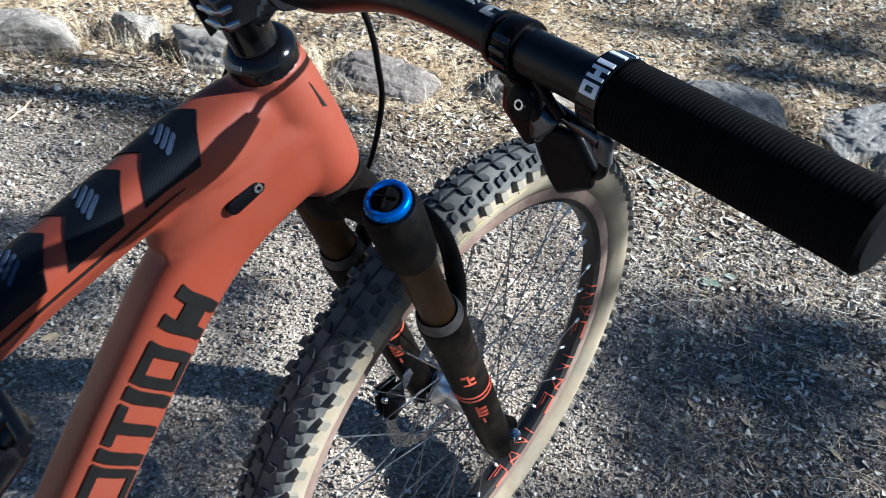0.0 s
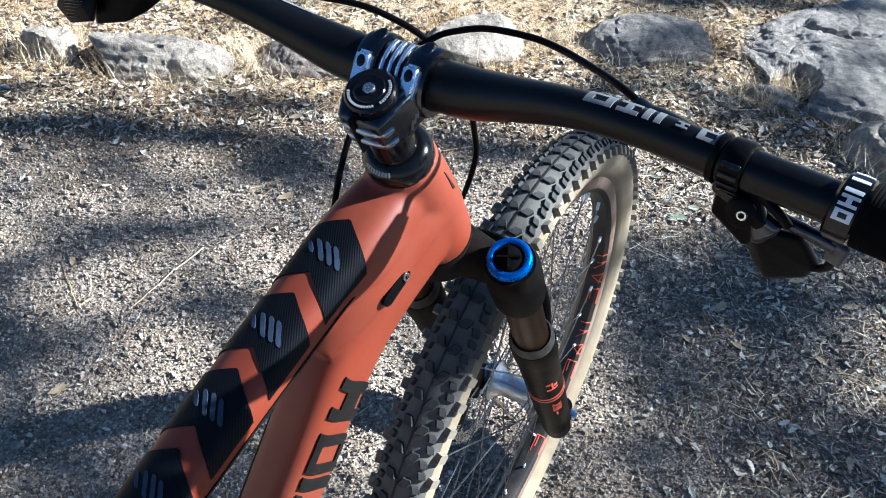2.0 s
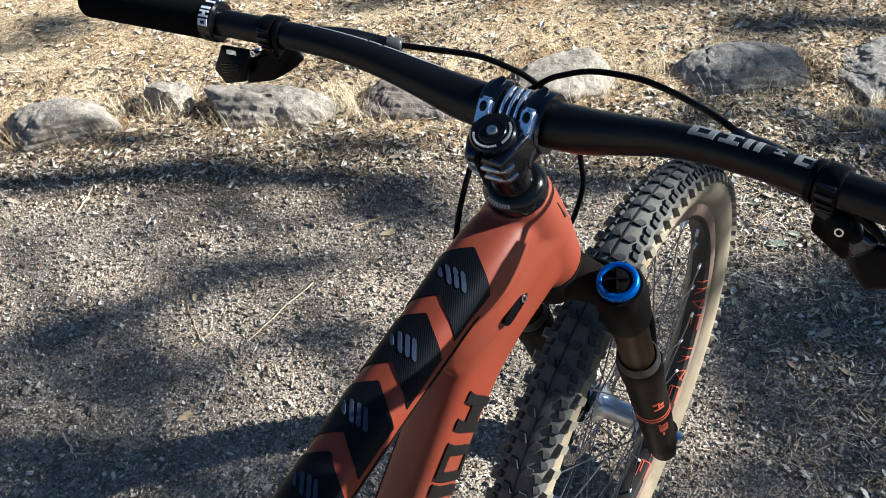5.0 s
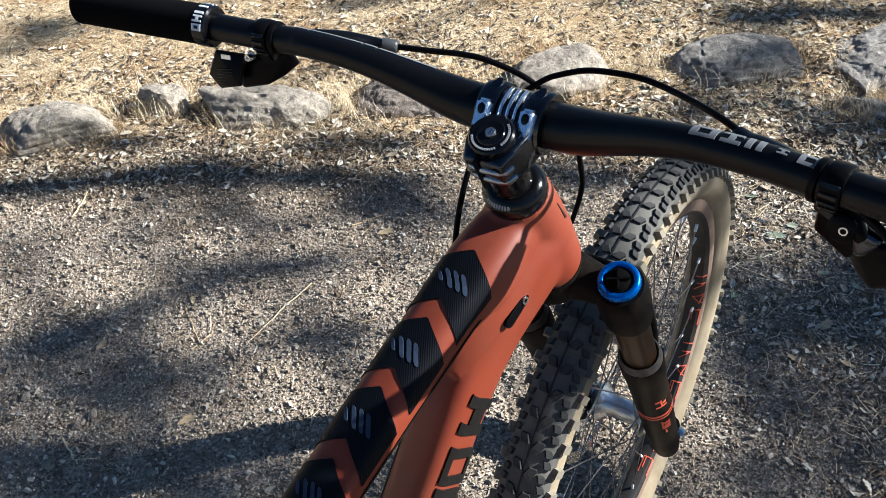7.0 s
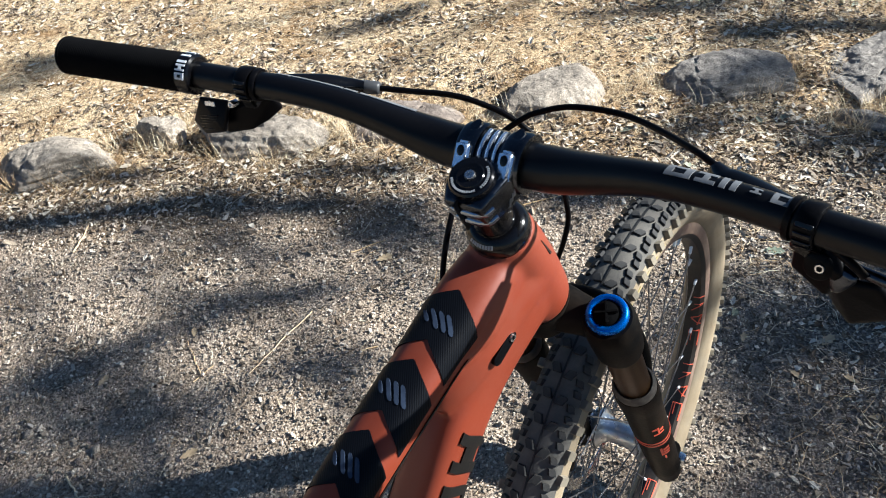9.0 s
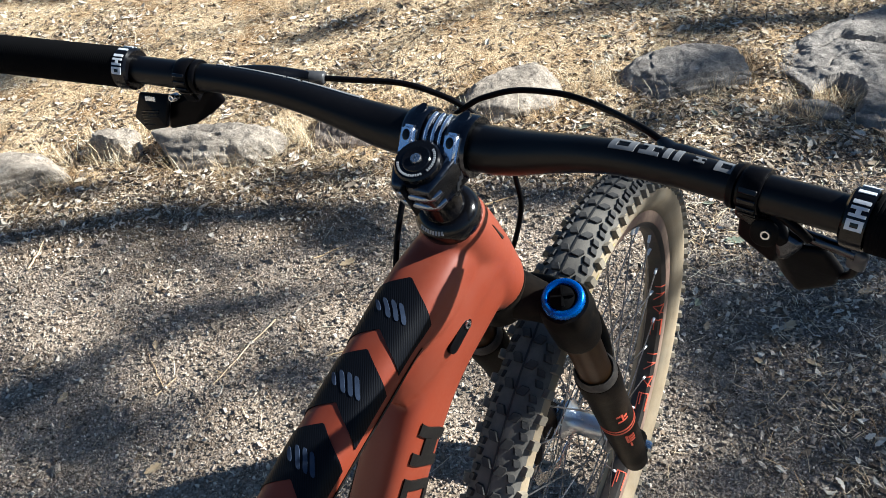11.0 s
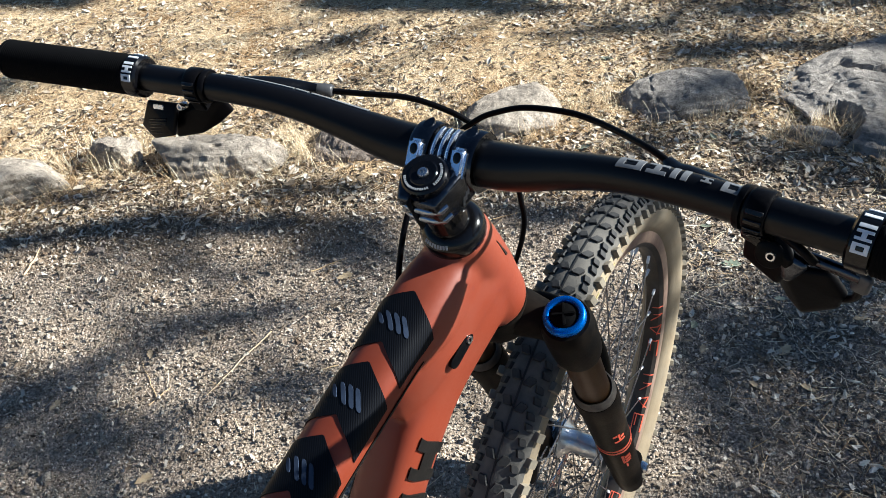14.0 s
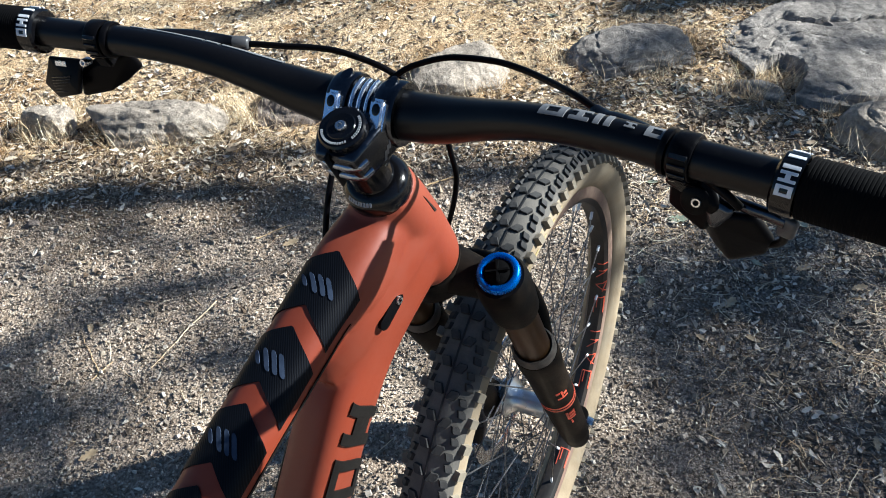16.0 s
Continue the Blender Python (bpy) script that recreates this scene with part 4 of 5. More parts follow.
        lathe(bm, [(0.0004, 0.0), (0.0015, 0.0), (0.0017, 0.0016), (0.0026, 0.0016), (0.0032, 0.0004), (0.0032, -0.006)], 18,
              mm @ turned_to((0.05, -0.80, 0.60), (0.0005, -0.0150, -0.0180) if side > 0 else (-0.0014, -0.0135, -0.0090)))
        part("clamp_bolt", bm, STEEL, pod, "bright steel bolt")
        bm = bmesh.new()                                # brake lever body ahead of and below the bar
        if side > 0:
            line = [(0.230, 0.026, -0.002, 0.006, 0.006), (0.216, 0.042, -0.028, 0.010, 0.010), (0.196, 0.054, -0.044, 0.0130, 0.0125), (0.172, 0.064, -0.051, 0.0140, 0.0120),
                    (0.156, 0.0700, -0.0525, 0.0120, 0.0105), (0.148, 0.0760, -0.0528, 0.0080, 0.0075), (0.143, 0.0805, -0.0530, 0.0055, 0.0055)]
        else:
            line = [(-0.230, 0.026, 0.000, 0.006, 0.006), (-0.208, 0.044, -0.012, 0.008, 0.008), (-0.186, 0.060, -0.027, 0.0090, 0.0090), (-0.170, 0.072, -0.040, 0.0070, 0.0070), (-0.160, 0.076, -0.044, 0.0055, 0.0055)]
        tube(bm, smooth_path(line, 5), 18, m=STEER)
        part("brake_body", bm, BLACK, pod, "gloss black brake lever body", smooth=60)


build_controls()


def build_hoses():
    lines = [
        [(0.146, 0.0800, -0.0520), (0.1266, 0.090, -0.0540), (0.0982, 0.1065, -0.0662), (0.0692, 0.120, -0.0761), (0.0435, 0.1245, -0.0785), (0.0095, 0.1215, -0.0788), (-0.0132, 0.1135, -0.0810), (-0.0288, 0.104, -0.0839),
         (-0.050, 0.083, -0.094), (-0.061, 0.045, -0.099), (-0.062, 0.008, -0.113), (-0.059, -0.032, -0.140), (-0.047, -0.060, -0.158), (-0.028, -0.072, -0.165)],
        [(-0.162, 0.0765, -0.0445), (-0.150, 0.0805, -0.0478), (-0.125, 0.088, -0.0541), (-0.0875, 0.098, -0.0619), (-0.060, 0.102, -0.0732), (-0.0366, 0.102, -0.0859), (-0.014, 0.097, -0.105), (-0.002, 0.091, -0.135),
         (0.002, 0.083, -0.165), (0.001, 0.074, -0.200), (-0.018, 0.056, -0.262), (-0.060, 0.040, -0.350), (-0.074, 0.034, -0.45), (-0.062, 0.000, -0.64)],
    ]
    for pts in lines:
        bm = bmesh.new()
        tube(bm, [(*p, 0.0026) for p in smooth_path(pts, 6)], 10, up=(0.3, 1, 0.2), m=STEER)
        part("brake_hose", bm, PLASTIC, bike, "black hydraulic hose", smooth=80)
    bm = bmesh.new()
    tube(bm, [(-0.167, 0.0750, -0.0430, 0.0045), (-0.164, 0.0758, -0.0438, 0.0060), (-0.150, 0.0805, -0.0478, 0.0060), (-0.148, 0.0810, -0.0482, 0.0045)], 16, up=(0.2, 1, 0.3), m=STEER)
    part("hose_ferrule", bm, FERRULE, bike, "silver-grey hose ferrule", smooth=50)
    bm = bmesh.new()                                    # hose along the gap under the top tube
    tube(bm, [(*p, 0.0030) for p in smooth_path([(-0.012, -0.138, -0.176), (-0.019, -0.170, -0.196), (-0.022, -0.20, -0.215), (-0.024, -0.30, -0.285), (-0.026, -0.45, -0.390)], 6)], 10, m=FRAME)
    part("frame_hose", bm, PLASTIC, bike, "black hose inside the frame triangle", smooth=80)


build_hoses()


def build_shock():
    bm = bmesh.new()
    lathe(bm, [(0.004, 0.0), (0.012, 0.002), (0.014, 0.018), (0.021, 0.022), (0.0225, 0.030), (0.0225, 0.105), (0.019, 0.112), (0.010, 0.114), (0.010, 0.160), (0.012, 0.175)], 28,
          FRAME @ turned_to((0, -0.93, -0.36), (0, -0.288, -0.200)))
    tube(bm, [(-0.024, -0.292, -0.196, 0.006), (0.024, -0.292, -0.196, 0.006)], 14, m=FRAME)
    part("rear_shock", bm, BLACK, bike, "black rear shock inside the frame", smooth=45)


build_shock()


# ---- fork ----
LEG_X = 0.068


def build_fork():
    bm = bmesh.new()
    crown = smooth_path([(-0.070, 0.004, -0.240, 0.016, 0.022), (-0.045, 0.004, -0.231, 0.018, 0.021), (0.0, 0.003, -0.224, 0.026, 0.019),
                         (0.045, 0.004, -0.231, 0.018, 0.021), (0.070, 0.004, -0.240, 0.016, 0.022)], 5)
    tube(bm, crown, 20, m=STEER)
    lathe(bm, [(0.010, -0.245), (0.029, -0.240), (0.031, -0.222), (0.031, -0.205), (0.014, -0.204)], 40, STEER)
    for sx in (-1, 1):
        lathe(bm, [(0.0175, -0.284), (0.0222, -0.284), (0.0236, -0.278), (0.0246, -0.255), (0.0250, -0.232), (0.0240, -0.217), (0.0215, -0.211), (0.0120, -0.211)],
              36, STEER @ Matrix.Translation((sx * LEG_X, 0.004, 0)))
    crown_ob = part("fork_crown", bm, CROWN, bike, "dusty black forged fork crown", smooth=50)
    for sx in (-1, 1):
        leg = STEER @ Matrix.Translation((sx * LEG_X, 0.004, 0))
        bm = bmesh.new()
        lathe(bm, [(0.0125, -0.2105), (0.0184, -0.2105), (0.0194, -0.2080), (0.0192, -0.2045), (0.0180, -0.2022), (0.0146, -0.2014), (0.0126, -0.2030)], 48, leg, closed=True)
        ring = part("fork_cap", bm, BLUE if sx > 0 else BLACK, crown_ob, "bright blue anodised fork top cap" if sx > 0 else "black fork top cap", smooth=60)
        bm = bmesh.new()
        lathe(bm, [(0.0004, -0.2005), (0.0050, -0.2005), (0.0090, -0.2016), (0.0120, -0.2030), (0.0126, -0.2100)], 36, leg)
        for turn in (24, 114):
            box(bm, (0.0030, 0.0215, 0.0030), leg @ Matrix.Translation((0, 0, -0.2004)) @ pose(0, 0, 0, 0, 0, turn), 0.0008)
        part("adjuster_dial", bm, RUBBER, ring, "black cross-ribbed damper dial")
        bm = bmesh.new()
        lathe(bm, [(0.0176, -0.45), (0.0180, -0.40), (0.0180, -0.27), (0.0176, -0.265)], 40, leg)
        part("stanchion", bm, KASHIMA, bike, "dusty bronze fork stanchion", smooth=60)
        bm = bmesh.new()
        lathe(bm, [(0.0186, -0.3880), (0.0205, -0.3860), (0.0226, -0.3900), (0.0236, -0.3960), (0.0236, -0.4010), (0.0182, -0.4010)], 40, leg, closed=True)
        part("dust_seal", bm, SEAL, bike, "dusty grey wiper seal", smooth=50)
        bm = bmesh.new()
        lathe(bm, [(0.0182, -0.4000), (0.0242, -0.4000), (0.0248, -0.4060), (0.0246, -0.4350), (0.0232, -0.4600), (0.0228, -0.56), (0.0222, -0.66),
                   (0.0214, -0.735), (0.0190, -0.782), (0.0120, -0.794), (0.002, -0.796)], 36, leg)
        tube(bm, smooth_path([(0, 0.002, -0.705, 0.015, 0.012), (0, 0.012, -0.735, 0.0145, 0.016), (0, 0.0200, -0.764, 0.0135, 0.019)], 5), 18, up=(0, 0, 1), m=leg)
        low = part("fork_lower", bm, LOWERS, bike, "dusty black fork lower leg", smooth=50)
        for z, h, turn in ((-0.556, 0.0042, 0), (-0.566, 0.0042, 0)):          # two bands
            bm = bmesh.new()

            def band(u, v, lift, z=z, h=h):
                q = radians(-120 + 170 * v)
                r = 0.0231 + lift
                return Vector((r * math.cos(q), r * math.sin(q), z - h * u))

            sheet(bm, band, 1, 16, leg, 0.0003)
            part("red_band", bm, DECAL_RED, low, "orange-red printed band")
        for n, (z, h, q0, q1) in enumerate(((-0.500, 0.005, -50, -36), (-0.500, 0.022, -34, -28), (-0.508, 0.006, -26, -14), (-0.520, 0.004, -50, -14),
                                            (-0.585, 0.022, -48, -40), (-0.590, 0.006, -38, -16), (-0.600, 0.006, -38, -16), (-0.610, 0.005, -48, -18), (-0.622, 0.012, -40, -34))):
            bm = bmesh.new()

            def band(u, v, lift, z=z, h=h, q0=q0, q1=q1):
                q = radians(q0 + (q1 - q0) * v)
                r = 0.0231 + lift
                return Vector((r * math.cos(q), r * math.sin(q), z - h * u))

            sheet(bm, band, 1, 4, leg, 0.0003)
            part("red_print", bm, DECAL_RED, low, "orange-red block print")
    # arch over the tyre
    bm = bmesh.new()
    arch = smooth_path([(-LEG_X, 0.022, -0.425, 0.011, 0.010), (-0.060, 0.042, -0.385, 0.010, 0.010), (-0.038, 0.060, -0.352, 0.010, 0.008), (0.0, 0.066, -0.342, 0.011, 0.008),
                        (0.038, 0.060, -0.352, 0.010, 0.008), (0.060, 0.042, -0.385, 0.010, 0.010), (LEG_X, 0.022, -0.425, 0.011, 0.010)], 5)
    tube(bm, arch, 16, up=(0, 1, 0), m=STEER)
    part("fork_arch", bm, LOWERS, bike, "dusty black fork arch over the tyre", smooth=60)
    # brake caliper on the left leg
    cal = STEER @ Matrix.Translation((-0.050, -0.050, -0.672)) @ pose(0, 0, 0, -20)
    for sx in (-1, 1):                                  # two halves astride the disc
        half = bmesh.new()
        hull(half, [(sx * 0.006, -0.014, -0.026), (sx * 0.006, 0.012, -0.028), (sx * 0.015, -0.008, -0.018), (sx * 0.017, -0.006, 0.012), (sx * 0.006, -0.014, 0.026), (sx * 0.006, 0.014, 0.024), (sx * 0.014, 0.010, 0.0)], 0.0035, cal)
        shell = part("brake_caliper", half, PLASTIC, bike, "black brake caliper half beside the disc", smooth=40)
        for z in (-0.022, 0.020):
            bolt = bmesh.new()
            lathe(bolt, [(0.0004, 0.0), (0.0022, 0.0), (0.0024, 0.0020), (0.0042, 0.0020), (0.0046, 0.0006), (0.0046, -0.004)], 16, cal @ turned_to((sx * 0.4, -0.9, 0.0), (sx * 0.009, -0.0175, z)))
            part("caliper_bolt", bolt, STEEL, shell, "bright steel bolt")
    bm = bmesh.new()
    tube(bm, [(-0.086, AXLE_F, AXLE_A, 0.0085), (0.086, AXLE_F, AXLE_A, 0.0085), (0.090, AXLE_F, AXLE_A, 0.0070)], 24, m=STEER)
    part("axle", bm, STEEL, bike, "bright steel through axle")


build_fork()


# ---- front wheel ----
TYRE_R = 0.3672                                        # casing crown; the knobs stand on it


def casing(q):
    """Tyre section: angle q from the crown to a (side, radius) place."""
    w, c = 0.0305, TYRE_R - 0.0275
    return w * math.sin(q), c + 0.0275 * math.cos(q)


def wheel_point(side, radius, turn):
    return Vector((side, radius * math.cos(turn), radius * math.sin(turn)))


def build_tyre():
    bm = bmesh.new()
    prof = []
    for k in range(33):
        q = radians(-128 + 8 * k)
        x, r = casing(q)
        prof.append((r, x))
    lathe(bm, prof + [(0.3090, 0.0150), (0.3090, -0.0150)], 120, WHEEL, axis="X", closed=True)
    tyre = part("tyre", bm, WALL, bike, "tan-walled knobbly tyre with dusty dark tread", smooth=60)
    # dark tread band over the crown
    bm = bmesh.new()
    band = []
    for k in range(15):
        q = radians(-63 + 9 * k)
        x, r = casing(q)
        band.append((r + 0.0008 * math.cos(q), x * 1.02))
    loops = []
    for r, x in band + [(TYRE_R - 0.02, 0.018), (TYRE_R - 0.02, -0.018)]:
        loops.append([WHEEL @ wheel_point(x, r, 2 * math.pi * i / 120) for i in range(120)])
    rings(bm, loops + [loops[0]], caps=False)
    bmesh.ops.remove_doubles(bm, verts=bm.verts, dist=1e-6)
    bmesh.ops.recalc_face_normals(bm, faces=bm.faces)
    part("tread_band", bm, TREAD_BASE, tyre, "dusty grey tread floor", smooth=60)
    bm = bmesh.new()
    r = TYRE_R + 0.0008
    lathe(bm, [(r - 0.002, -0.0009), (r + 0.0010, -0.0009), (r + 0.0010, 0.0009), (r - 0.002, 0.0009)], 120, WHEEL, axis="X", closed=True)
    part("tread_seam", bm, TREAD, tyre, "thin black seam along the tread", smooth=60)
    return tyre


def knob_mesh(name, across, along, tall, skew, cut, flank, worn):
    """A tread block on the crown's own axes: x across, y round the tyre, z outwards; sloped flanks, a sipe and a step."""
    bm = bmesh.new()
    b, t = 1.10, 0.93
    outline = [(-0.5, -0.5 + cut), (-0.5 + cut, -0.5), (0.5, -0.5), (0.5, 0.5 - cut * 0.4), (0.5 - cut * 0.7, 0.5), (-0.5, 0.5)]
    foot = [Vector((x * across * b + y * skew, y * along * b, -0.003)) for x, y in outline]
    mid = [Vector((x * across + y * skew, y * along, tall * 0.8)) for x, y in outline]
    top = [Vector((x * across * t + y * skew, y * along * t, tall)) for x, y in outline]
    rings(bm, [foot, mid, top])
    bmesh.ops.recalc_face_normals(bm, faces=bm.faces)
    me = bpy.data.meshes.new(name)
    # dusty tops over blacker flanks; the flanks' shade is put into their colour
    if worn is not flank:
        for face in bm.faces:
            face.material_index = 1 if face.normal.z > 0.8 else 0
    bm.to_mesh(me)
    bm.free()
    me.materials.append(flank)
    if worn is not flank:
        me.materials.append(worn)
    return me


def build_tread(tyre):
    pitch = 84
    inner = knob_mesh("knob", 0.0100, 0.0098, 0.0034, 0.005, 0.26, TREAD, TREAD_TOP)
    outer = knob_mesh("knob", 0.0080, 0.0072, 0.0038, -0.002, 0.16, TREAD, TREAD_TOP)
    edge = knob_mesh("knob", 0.0105, 0.0096, 0.0066, 0.002, 0.14, TREAD_EDGE, TREAD_EDGE)
    rest = bmesh.new()
    made = 0
    for i in range(pitch):
        for side in (-1, 1):
            for mesh, q0, lag in ((inner, 15, 0.25), (outer, 37, 0.55), (outer, 40, 0.97), (edge, 66, 0.20)):
                turn = 2 * math.pi * (i + lag + (0.5 if side > 0 else 0.0) * (mesh is inner) * 0.25) / pitch
                q = radians(q0) * side
                x, r = casing(q)
                out = Vector((math.sin(q), math.cos(q) * math.cos(turn), math.cos(q) * math.sin(turn)))
                roundy = Vector((0, -math.sin(turn), math.cos(turn)))
                across = roundy.cross(out)
                m = WHEEL @ Matrix.Translation(wheel_point(x, r, turn)) @ Matrix((across, roundy, out)).transposed().to_4x4() @ Matrix.Diagonal((side, 1, 1, 1))
                deg = math.degrees(turn) % 360
                if made < 300 and (deg < 150 or deg > 310):
                    k = place(new("knob", mesh), tyre)
                    k.matrix_basis = m
                    made += 1
                else:
                    n0, f0 = len(rest.verts), len(rest.faces)
                    rest.from_mesh(mesh)
                    rest.verts.ensure_lookup_table()
                    if mesh is edge:
                        rest.faces.ensure_lookup_table()
                        for face in rest.faces[f0:]:
                            face.material_index = 2
                    for v in rest.verts[n0:]:
                        v.co = m @ v.co
    rows = tagged(part("tread_remainder", rest, TREAD, tyre, "dusty tread knobs", smooth=0), kind="stuff")
    rows.data.materials.append(TREAD_TOP)
    rows.data.materials.append(TREAD_EDGE)


def build_wheel():
    tyre = build_tyre()
    # rim
    bm = bmesh.new()
    sec = [(0.3060, 0.0145), (0.3060, -0.0145), (0.2990, -0.0158), (0.2960, -0.0150), (0.2890, -0.0105), (0.2868, 0.0), (0.2890, 0.0105), (0.2960, 0.0150), (0.2990, 0.0158)]
    lathe(bm, sec, 120, WHEEL, axis="X", closed=True)
    rim = part("rim", bm, RIM, bike, "dark carbon rim with dusty reddish sides and orange-red prints", smooth=45)
    for side in (-1, 1):
        bm = bmesh.new()
        lathe(bm, [(0.3140, side * 0.0168), (0.3140, side * 0.0150), (0.3050, side * 0.0146), (0.2962, side * 0.0146), (0.2958, side * 0.0153), (0.2985, side * 0.0162), (0.3080, side * 0.0171)], 120, WHEEL, axis="X", closed=True)
        part("rim_side", bm, RIM_LIP, rim, "dusty reddish rim side", smooth=50)
    strokes = ((0.0, 0.05, 0.105, 0.05), (0.105, 0.05, 0.105, 0.95), (0.105, 0.95, 0.0, 0.95), (0.035, 0.30, 0.105, 0.30),      # turn and height, from and to
               (0.150, 1.0, 0.195, 0.0), (0.195, 0.0, 0.215, 1.0), (0.215, 1.0, 0.150, 0.72), (0.250, 0.0, 0.300, 1.0), (0.300, 1.0, 0.300, 0.25), (0.355, 0.1, 0.355, 1.0))
    for start in (2.65, 3.9, 4.62, 5.10, 5.58):
        for t0, h0, t1, h1 in strokes:
            bm = bmesh.new()

            def mark(u, v, lift, start=start, t0=t0, h0=h0, t1=t1, h1=h1):
                way = Vector(((t1 - t0) * 0.29, (h1 - h0) * 0.0175)).normalized() * (0.0016 * (u - 0.5))
                h = h0 + (h1 - h0) * v + way.x / 0.0175
                x = -0.0010 + 0.0160 * min(max(h, 0.0), 1.0)
                r = np.interp(abs(x), [0.0, 0.0105, 0.0150, 0.0158], [0.2868, 0.2890, 0.2960, 0.2990])
                return wheel_point(x + 0.0003 + lift * 0.5, r - 0.0006 - lift, start + t0 + (t1 - t0) * v - way.y / 0.29)

            sheet(bm, mark, 2, 10, WHEEL, 0.0003)
            part("rim_print", bm, DECAL_RED, rim, "orange-red outline print")
    for k in range(7):                                  # faded yellow print on the sidewall
        bm = bmesh.new()

        def bar(u, v, lift, k=k):
            q = radians(84 + 5 * v)
            x, r = casing(q)
            return wheel_point(x + 0.0006 + lift, r, radians(62 + 4.2 * k + 2.6 * u))

        sheet(bm, bar, 3, 2, WHEEL, 0.0003)
        part("sidewall_print", bm, DECAL_YELLOW, tyre, "faded yellow print")
    # hub
    bm = bmesh.new()
    lathe(bm, [(0.008, -0.052), (0.016, -0.052), (0.018, -0.044), (0.029, -0.038), (0.030, -0.033), (0.024, -0.029), (0.0165, -0.018), (0.0165, 0.014),
               (0.023, 0.024), (0.0275, 0.028), (0.0275, 0.032), (0.019, 0.036), (0.0165, 0.046), (0.0155, 0.054), (0.008, 0.054)], 40, WHEEL, axis="X")
    part("hub", bm, HUB, bike, "bright silver alloy hub", smooth=40)
    # brake disc on the left
    bm = bmesh.new()
    loops = []
    for r, x in ((0.100, -0.0445), (0.100, -0.0463), (0.083, -0.0463), (0.083, -0.0445)):
        loops.append([WHEEL @ wheel_point(x, r + 0.0015 * math.sin(14 * 2 * math.pi * i / 112), 2 * math.pi * i / 112) for i in range(112)])
    rings(bm, loops + [loops[0]], caps=False)
    bm_arm = bmesh.new()
    lathe(bm_arm, [(0.016, -0.0463), (0.026, -0.0463), (0.026, -0.0445), (0.016, -0.0445)], 36, WHEEL, axis="X", closed=True)
    for k in range(6):
        q = 2 * math.pi * k / 6
        p0, p1 = wheel_point(-0.0454, 0.022, q), wheel_point(-0.0454, 0.086, q + 0.5)
        tube(bm_arm, [(*p0, 0.0028, 0.0009), (*((p0 + p1) / 2), 0.0026, 0.0009), (*p1, 0.0030, 0.0009)], 8, up=(1, 0, 0), m=WHEEL)
    bmesh.ops.recalc_face_normals(bm, faces=bm.faces)
    part("disc_spider", bm_arm, STEEL, part("brake_disc", bm, STEEL, bike, "steel brake disc", smooth=40), smooth=40)
    # spokes and nipples
    for k in range(32):
        side = 1 if k % 2 else -1
        q = 2 * math.pi * k / 32
        lean = (0.62 if (k // 2) % 2 else -0.62)
        foot = wheel_point(side * 0.030 if side > 0 else -0.0355, 0.0255, q + lean * 2.0)
        head = wheel_point(side * 0.003, 0.2880, q)
        bm = bmesh.new()
        tube(bm, [(*foot, 0.0010), (*head, 0.0010)], 6, m=WHEEL)
        spoke = part("spoke", bm, SPOKE, bike)
        way = (head - foot).normalized()
        bm = bmesh.new()
        a, b = head - way * 0.012, head + way * 0.002
        tube(bm, [(*a, 0.0014), (*(a + way * 0.0012), 0.0022), (*(b - way * 0.003), 0.0023), (*b, 0.0026)], 8, m=WHEEL)
        part("nipple", bm, NIPPLE, spoke, "bright nipple")
    return tyre


FRONT_TYRE = build_wheel()

# ---- trees that shade the trail, out of view ----
def leaf_clump(verts, faces, at, radius, count, rng, size=0.05):
    """Small folded leaves scattered through an uneven ball."""
    for _ in range(count):
        d = Vector((rng.gauss(0, 1), rng.gauss(0, 1), rng.gauss(0, 0.8)))
        p = at + d.normalized() * radius * rng.random() ** 0.45
        turn = Euler((rng.uniform(0, 6.3), rng.uniform(0, 6.3), rng.uniform(0, 6.3))).to_matrix()
        s = size * rng.uniform(0.7, 1.4)
        n = len(verts)
        for q in ((-0.5, 0, 0), (0, 0.28, 0.06), (0.5, 0, 0), (0, -0.28, 0.06), (0, 0, -0.02)):
            verts.append(tuple(p + turn @ (Vector(q) * s)))
        faces += [(n, n + 1, n + 4), (n + 1, n + 2, n + 4), (n + 2, n + 3, n + 4), (n + 3, n, n + 4)]


